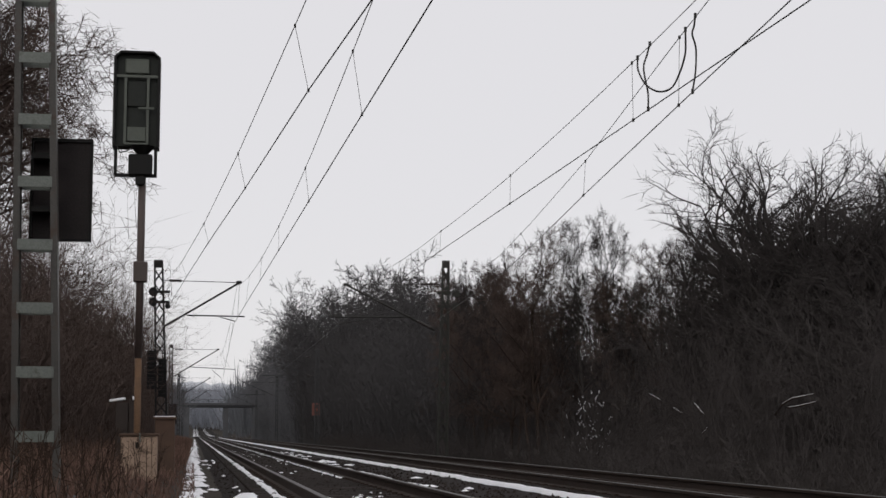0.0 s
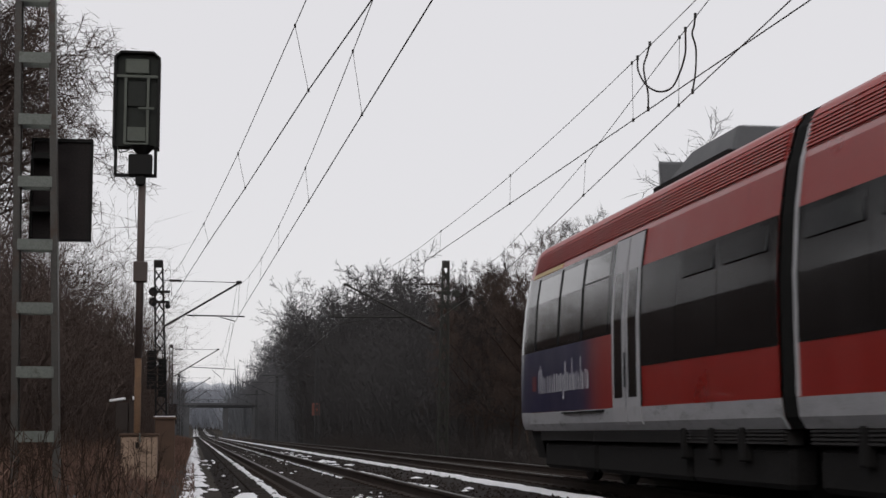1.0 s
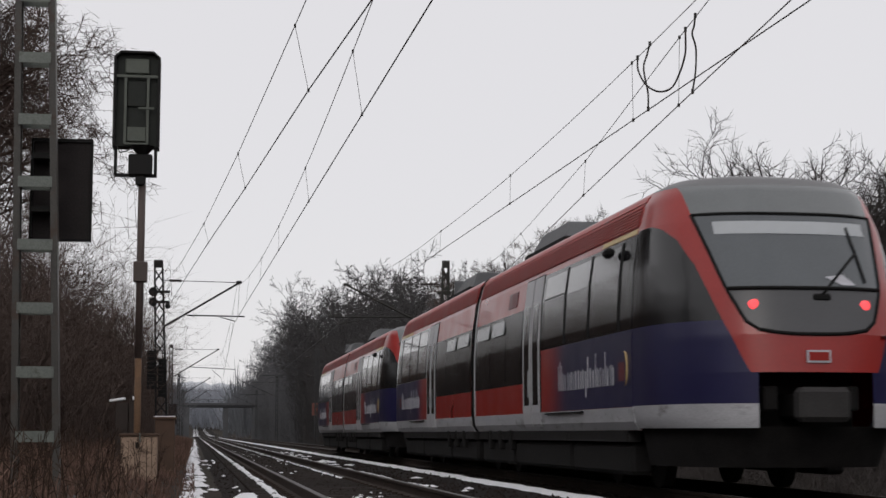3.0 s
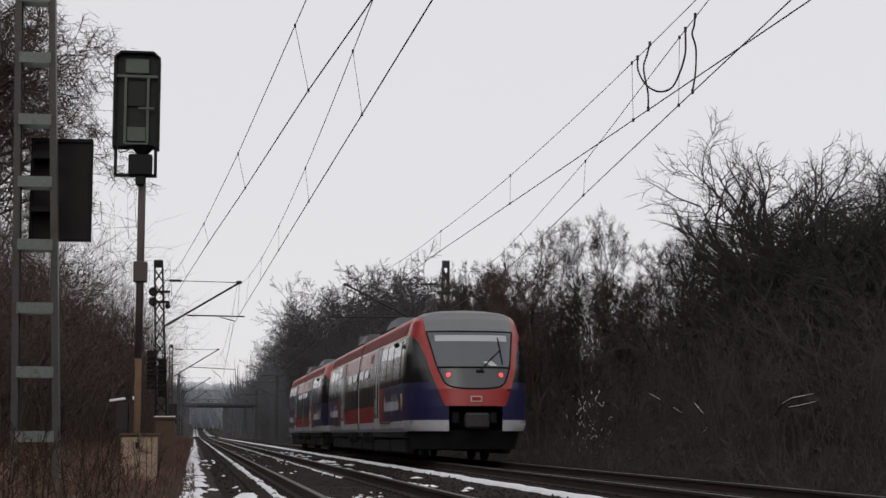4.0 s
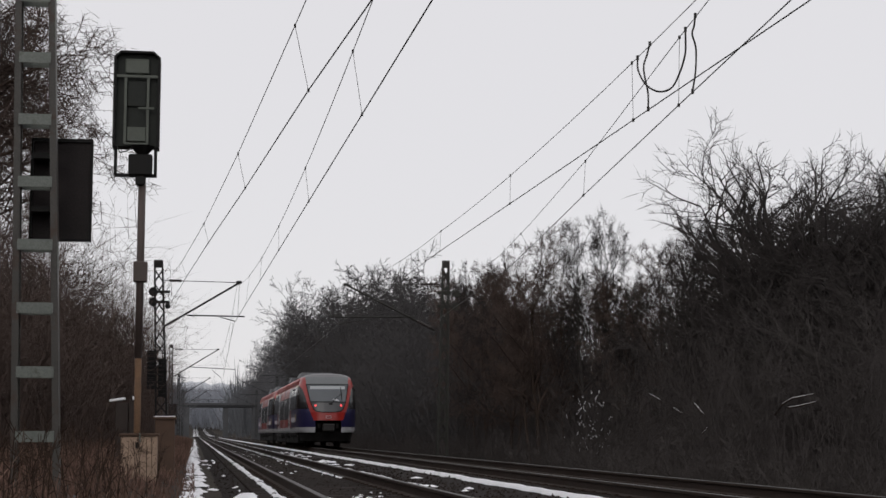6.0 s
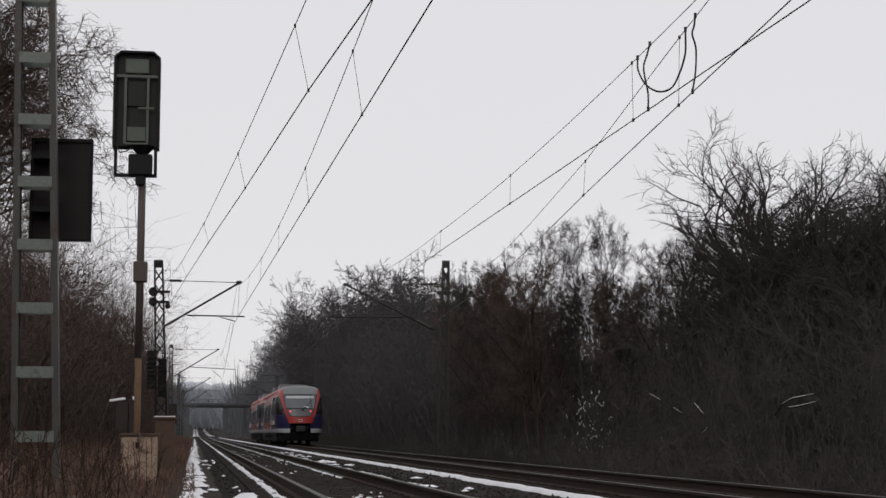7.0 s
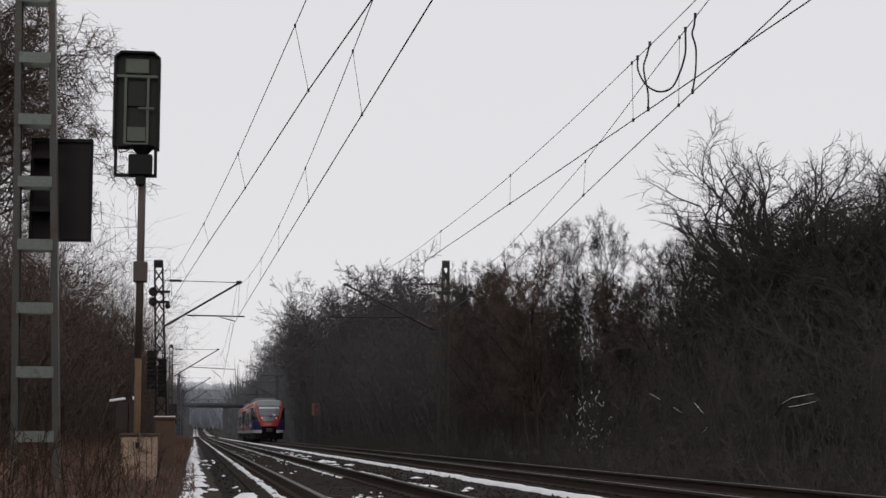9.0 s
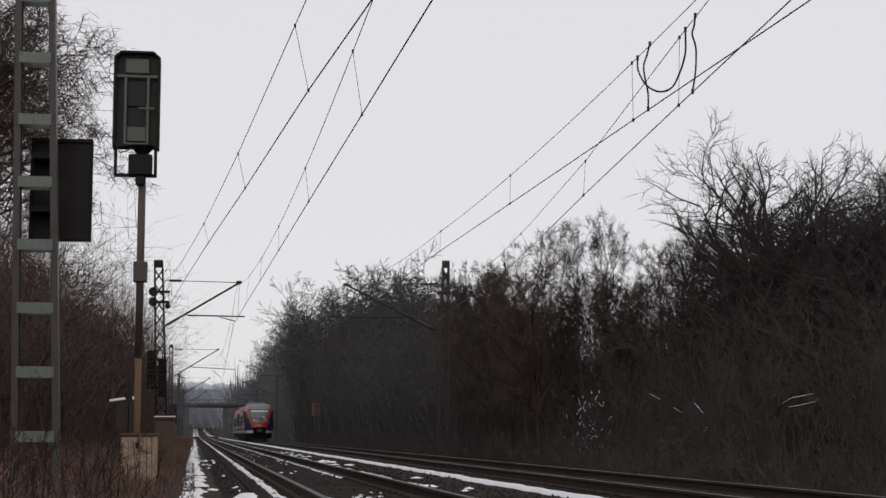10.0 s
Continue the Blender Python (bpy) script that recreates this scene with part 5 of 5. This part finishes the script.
def hopper(side, y0, y1, z0, z1, parent):
    """A small pane hinged at its foot, its head leaning inwards."""
    V, F = [], []
    lo, hi = half_width(z0) + 0.034, half_width(z1) + 0.0125
    for x, z in ((lo, z0), (hi, z1)):
        for d in (0.0, -0.012):
            V += [(side * (x + d), y0, z), (side * (x + d), y1, z)]
    F = [(0, 1, 5, 4), (2, 3, 7, 6), (0, 1, 3, 2), (4, 5, 7, 6), (0, 2, 6, 4), (1, 3, 7, 5)]
    return mesh_object("hopper_pane", V, F, "hopper", parent, False, "tilted hopper pane, paled for sky reflection")


def half_section(end, unit):
    """One of the unit's two body halves, from the joint to the cab."""
    e = end
    inner = 0.20
    yy = lambda a, b: (min(a * e, b * e), max(a * e, b * e))
    # body shell
    V, F = [], []
    prof = [(-x, z) for x, z in PROFILE] + [(x, z) for x, z in PROFILE[-2::-1]]
    for y in (inner, FLAT_END):
        V += [(x, y * e, z) for x, z in prof]
    n = len(prof)
    F = [(i, i + 1, n + i + 1, n + i) for i in range(n - 1)]
    F.append((n - 1, 0, n, 2 * n - 1))
    shell = mesh_object("body_shell", V, F, "red", unit, False, "red painted body shell")
    for s in (-1, 1):
        # sill
        side_panel("sill", s, *yy(inner, FLAT_END), 0.701, 0.965, 0.010, "sill", unit, "dirty light grey sill")
        # window bands
        side_panel("window_band", s, *yy(inner + 0.01, 4.5), 1.42, 2.56, 0.006, "band", unit, "black glazed window band")
        cab_band = side_panel("window_band", s, *yy(5.82, FLAT_END), 1.86, 2.965, 0.006, "band", unit, "black glazed window band")
        # livery panel below the cab windows
        livery = side_panel("livery_panel", s, *yy(5.82, FLAT_END), 0.97, 1.86, 0.006, "blue", unit, "deep blue panel fading to red")
        # single panes, those at the top of each tilted open a little
        for y0, y1 in ((0.35, 1.75), (1.85, 3.1), (3.2, 4.4)):
            p = side_panel("pane", s, *yy(y0, y1), 1.50, 2.51, 0.009, "band", unit)
            if y0 < 3:
                hopper(s, *yy(y0 + 0.1, y1 - 0.1), 2.27, 2.50, p)
        for y0, y1 in ((6.0, 7.25), (7.4, 8.6), (8.75, 10.1)):
            p = side_panel("pane", s, *yy(y0, y1), 1.90, 2.90, 0.009, "pane", unit)
            side_panel("pillar", s, *yy(y1 + 0.02, y1 + 0.13), 1.88, 2.93, 0.011, "rubber", unit)
            if y0 < 7:
                side_panel("pane_bar", s, *yy(y0, y1), 2.57, 2.595, 0.015, "roof_grey", p)
        # louvre on the roof's shoulder
        lou = side_panel("louvre_back", s, *yy(inner + 0.05, 10.7), 3.05, 3.33, 0.004, "red_dull", unit)
        for k in range(7):
            z = 3.07 + 0.036 * k
            side_panel("louvre_slat", s, *yy(inner + 0.06, 10.68), z, z + 0.018, 0.022, "red_dull", lou)
        side_panel("roof_edge", s, *yy(inner, FLAT_END), 3.345, 3.42, 0.012, "red_dull", unit)
        side_panel("class_stripe", s, *yy(9.1 if e < 0 else 8.8, 10.7), 2.975, 3.04, 0.008, "yellow", unit, "pale yellow stripe under the roof")
        # door with two leaves
        door = side_panel("door", s, *yy(4.52, 5.80), 0.74, 2.99, 0.009, "rubber", unit, "double door with slim windows")
        for a, b in ((4.56, 5.135), (5.185, 5.76)):
            leaf = side_panel("leaf", s, *yy(a, b), 0.76, 2.97, 0.018, "door_grey", door, "light grey door leaf")
            m0 = (a + b) / 2
            side_panel("leaf_window", s, *yy(m0 - 0.175, m0 + 0.175), 1.08, 2.56, 0.023, "pane", door)
            part("handle", boxed(min(s * 1.5, s * 1.52), max(s * 1.5, s * 1.52), *yy(5.1, 5.12), 1.2, 1.6), "sill", door)
        # grille by the door, bright rim at the joint
        if e < 0:
            side_panel("end_rim", s, *yy(0.2, 0.265), 0.97, 3.3, 0.014, "door_grey", unit, "light grey rim at the joint")
            side_panel("vent_grille", s, *yy(3.15, 3.85), 2.66, 2.90, 0.008, "emblem_red", unit, "dull red vent grille")
        # lettering as bars, running the reading way on either flank
        for x0, x1, h, style in LETTER_BARS:
            start = 9.98 if s * e < 0 else 6.95
            step = -1.03 if s * e < 0 else 1.03
            stem = 0.055 if style else 0.026
            stems = [(x0, min(x1, x0 + stem))] + ([(x1 - stem, x1)] if x1 - x0 > 2.2 * stem else [])
            for k, (u0, u1) in enumerate(stems):
                a, b = sorted((start + step * u0, start + step * u1))
                side_panel("lettering_bar", s, *yy(a, b), 1.24 - (0.11 if style == 2 and k else 0), 1.24 + h - 0.03 * k, 0.009, "white", livery)
        # emblem: broken ring and red field
        V, F = [], []
        cy, cz = 10.45 * e, 1.42
        pts = [Vector((s * 1.478, cy + 0.11 * math.cos(a), cz + 0.2 * math.sin(a))) for a in np.linspace(1.3, 4.6, 12)] if s * e > 0 else \
              [Vector((s * 1.478, cy + 0.11 * math.cos(a), cz + 0.2 * math.sin(a))) for a in np.linspace(-1.4, 1.9, 12)]
        tube(V, F, pts, [0.006 + 0.009 * math.sin(3.14 * i / 11) for i in range(12)], 5, True)
        if e < 0:
            mesh_object("emblem_ring", V, F, "yellow", livery, True)
        side_panel("emblem_field", s, *yy(10.15, 10.42), 1.28, 1.5, 0.008, "emblem_red", livery)
        # skirt with ribs, broken by dark openings
        for a, b in ((0.3, 3.15), (3.25, 7.1), (7.2, 10.2)):
            sk = part("skirt", boxed(*sorted((s * 1.22, s * 1.37)), *yy(a, b), 0.56, 0.70), "skirt", unit)
            part("fairing", boxed(*sorted((s * 1.05, s * 1.33)), *yy(a + 0.02, b - 0.02), 0.17, 0.55), "fairing", unit, bevel=0.05)
            for k in range(4):
                z = 0.57 + 0.034 * k
                part("skirt_rib", boxed(*sorted((s * 1.365, s * 1.395)), *yy(a, b), z, z + 0.018), "skirt", sk)
        part("step_rail", boxed(*sorted((s * 1.47, s * 1.50)), *yy(6.2, 8.4), 0.93, 0.95), "rubber", unit)
        for y in (1.3, 2.2, 3.1):
            part("bracket", boxed(*sorted((s * 1.3, s * 1.42)), *yy(y, y + 0.16), 0.40, 0.72), "under", unit, bevel=0.02)
        # mirror arm
        if e < 0:
            part("mirror", boxed(*sorted((s * 1.44, s * 1.56)), *yy(9.75, 9.98), 2.78, 2.90), "rubber", unit, bevel=0.04)
    # roof unit with sloping ends
    y0, y1 = (2.6, 5.2) if e > 0 else (2.9, 5.7)
    bm = bmesh.new()
    a = [bm.verts.new((x, y * e, z)) for z, ya, yb, w in ((3.52, y0, y1, 1.02), (3.90, y0 + 0.3, y1 - 0.75, 0.84)) for x, y in ((-w, ya), (w, ya), (w, yb), (-w, yb))]
    for f in ((0, 1, 5, 4), (1, 2, 6, 5), (2, 3, 7, 6), (3, 0, 4, 7), (4, 5, 6, 7), (3, 2, 1, 0)):
        bm.faces.new([a[i] for i in f])
    ru = part("roof_unit", bm, "roof_box", unit, "dark grey roof-mounted cooling unit", bevel=0.03)
    part("unit_rail", boxed(-1.08, 1.08, *yy(y0 - 0.05, y1 + 0.05), 3.50, 3.57), "under", ru)
    if e > 0:
        # exhaust hood at the outer end
        bm = bmesh.new()
        v = [bm.verts.new(p) for p in ((-0.9, 5.4, 3.45), (-0.5, 5.4, 3.45), (-0.5, 5.6, 3.45), (-0.9, 5.6, 3.45), (-0.86, 5.7, 3.96), (-0.5, 5.7, 3.96), (-0.5, 5.79, 4.0), (-0.86, 5.79, 4.0))]
        for f in ((0, 1, 5, 4), (1, 2, 6, 5), (2, 3, 7, 6), (3, 0, 4, 7), (4, 5, 6, 7), (3, 2, 1, 0)):
            bm.faces.new([v[i] for i in f])
        part("exhaust_hood", bm, "roof_box", unit, bevel=0.02)
    rod("antenna", [(0.2, e * 9.6, 3.66), (0.2, e * 9.5, 4.05)], 0.012, "under", unit)
    # running gear
    for y in (8.6,):
        bogie = part("bogie_frame", boxed(-1.05, 1.05, *yy(y - 1.3, y + 1.3), 0.42, 0.62), "under", unit, bevel=0.05)
        for dy in (-0.95, 0.95):
            for s in (-1, 1):
                V, F = [], []
                tube(V, F, [Vector((s * 0.69, (y + dy) * e, 0.38)), Vector((s * 0.82, (y + dy) * e, 0.38))], [0.38, 0.38], 24, True)
                mesh_object("wheel", V, F, "wheel", bogie)
                part("axle_box", boxed(*sorted((s * 0.86, s * 1.12)), *yy(y + dy - 0.14, y + dy + 0.14), 0.26, 0.52), "under", bogie, bevel=0.03)
    part("engine_pod", boxed(-1.2, 1.2, *yy(2.0, 6.6), 0.22, 0.70), "under", unit, bevel=0.06)
    nose(end, unit)


def railcar():
    u = thing("railcar", (TRACK_FAR, 0, 0), "red two-part diesel railcar with blue cab ends and black windows", "train", "coupled railcars")
    half_section(1, u)
    half_section(-1, u)
    # dark bellows between the halves
    V, F = [], []
    prof = [(-x * 0.992, z * 0.995 + 0.005) for x, z in PROFILE] + [(x * 0.992, z * 0.995 + 0.005) for x, z in PROFILE[-2::-1]]
    n = len(prof)
    ys = np.linspace(-0.21, 0.21, 9)
    for j, y in enumerate(ys):
        k = 1.0 if j % 2 else 0.985
        V += [(x * k, y, z) for x, z in prof]
    F = [(j * n + i, j * n + i + 1, (j + 1) * n + i + 1, (j + 1) * n + i) for j in range(8) for i in range(n - 1)]
    mesh_object("bellows", V, F, "rubber", u, False, "black folding bellows")
    bogie = part("centre_bogie_frame", boxed(-1.05, 1.05, -1.3, 1.3, 0.42, 0.62), "under", u, bevel=0.05)
    for dy in (-0.95, 0.95):
        for s in (-1, 1):
            V, F = [], []
            tube(V, F, [Vector((s * 0.69, dy, 0.38)), Vector((s * 0.82, dy, 0.38))], [0.38, 0.38], 24, True)
            mesh_object("wheel", V, F, "wheel", bogie)
    return u


unit_a = railcar()
unit_b = copy_thing(unit_a, pose(TRACK_FAR, -25.6, 0))


def motions():
    """The coupled railcars run away along the far track at a nearly steady speed."""
    rows = []
    for i in range(21):
        t = 0.5 * i
        u = t - (0.044 if i == 1 else 0.02 if i % 2 else 0.0)
        rows.append((t, -7.6 + 20.62 * u + 0.012 * max(0.0, u - 2) ** 2))
    for unit, behind in ((unit_a, 0.0), (unit_b, 25.6)):
        walk(unit, [(t, pose(TRACK_FAR, y - behind, 0)) for t, y in rows])


motions()
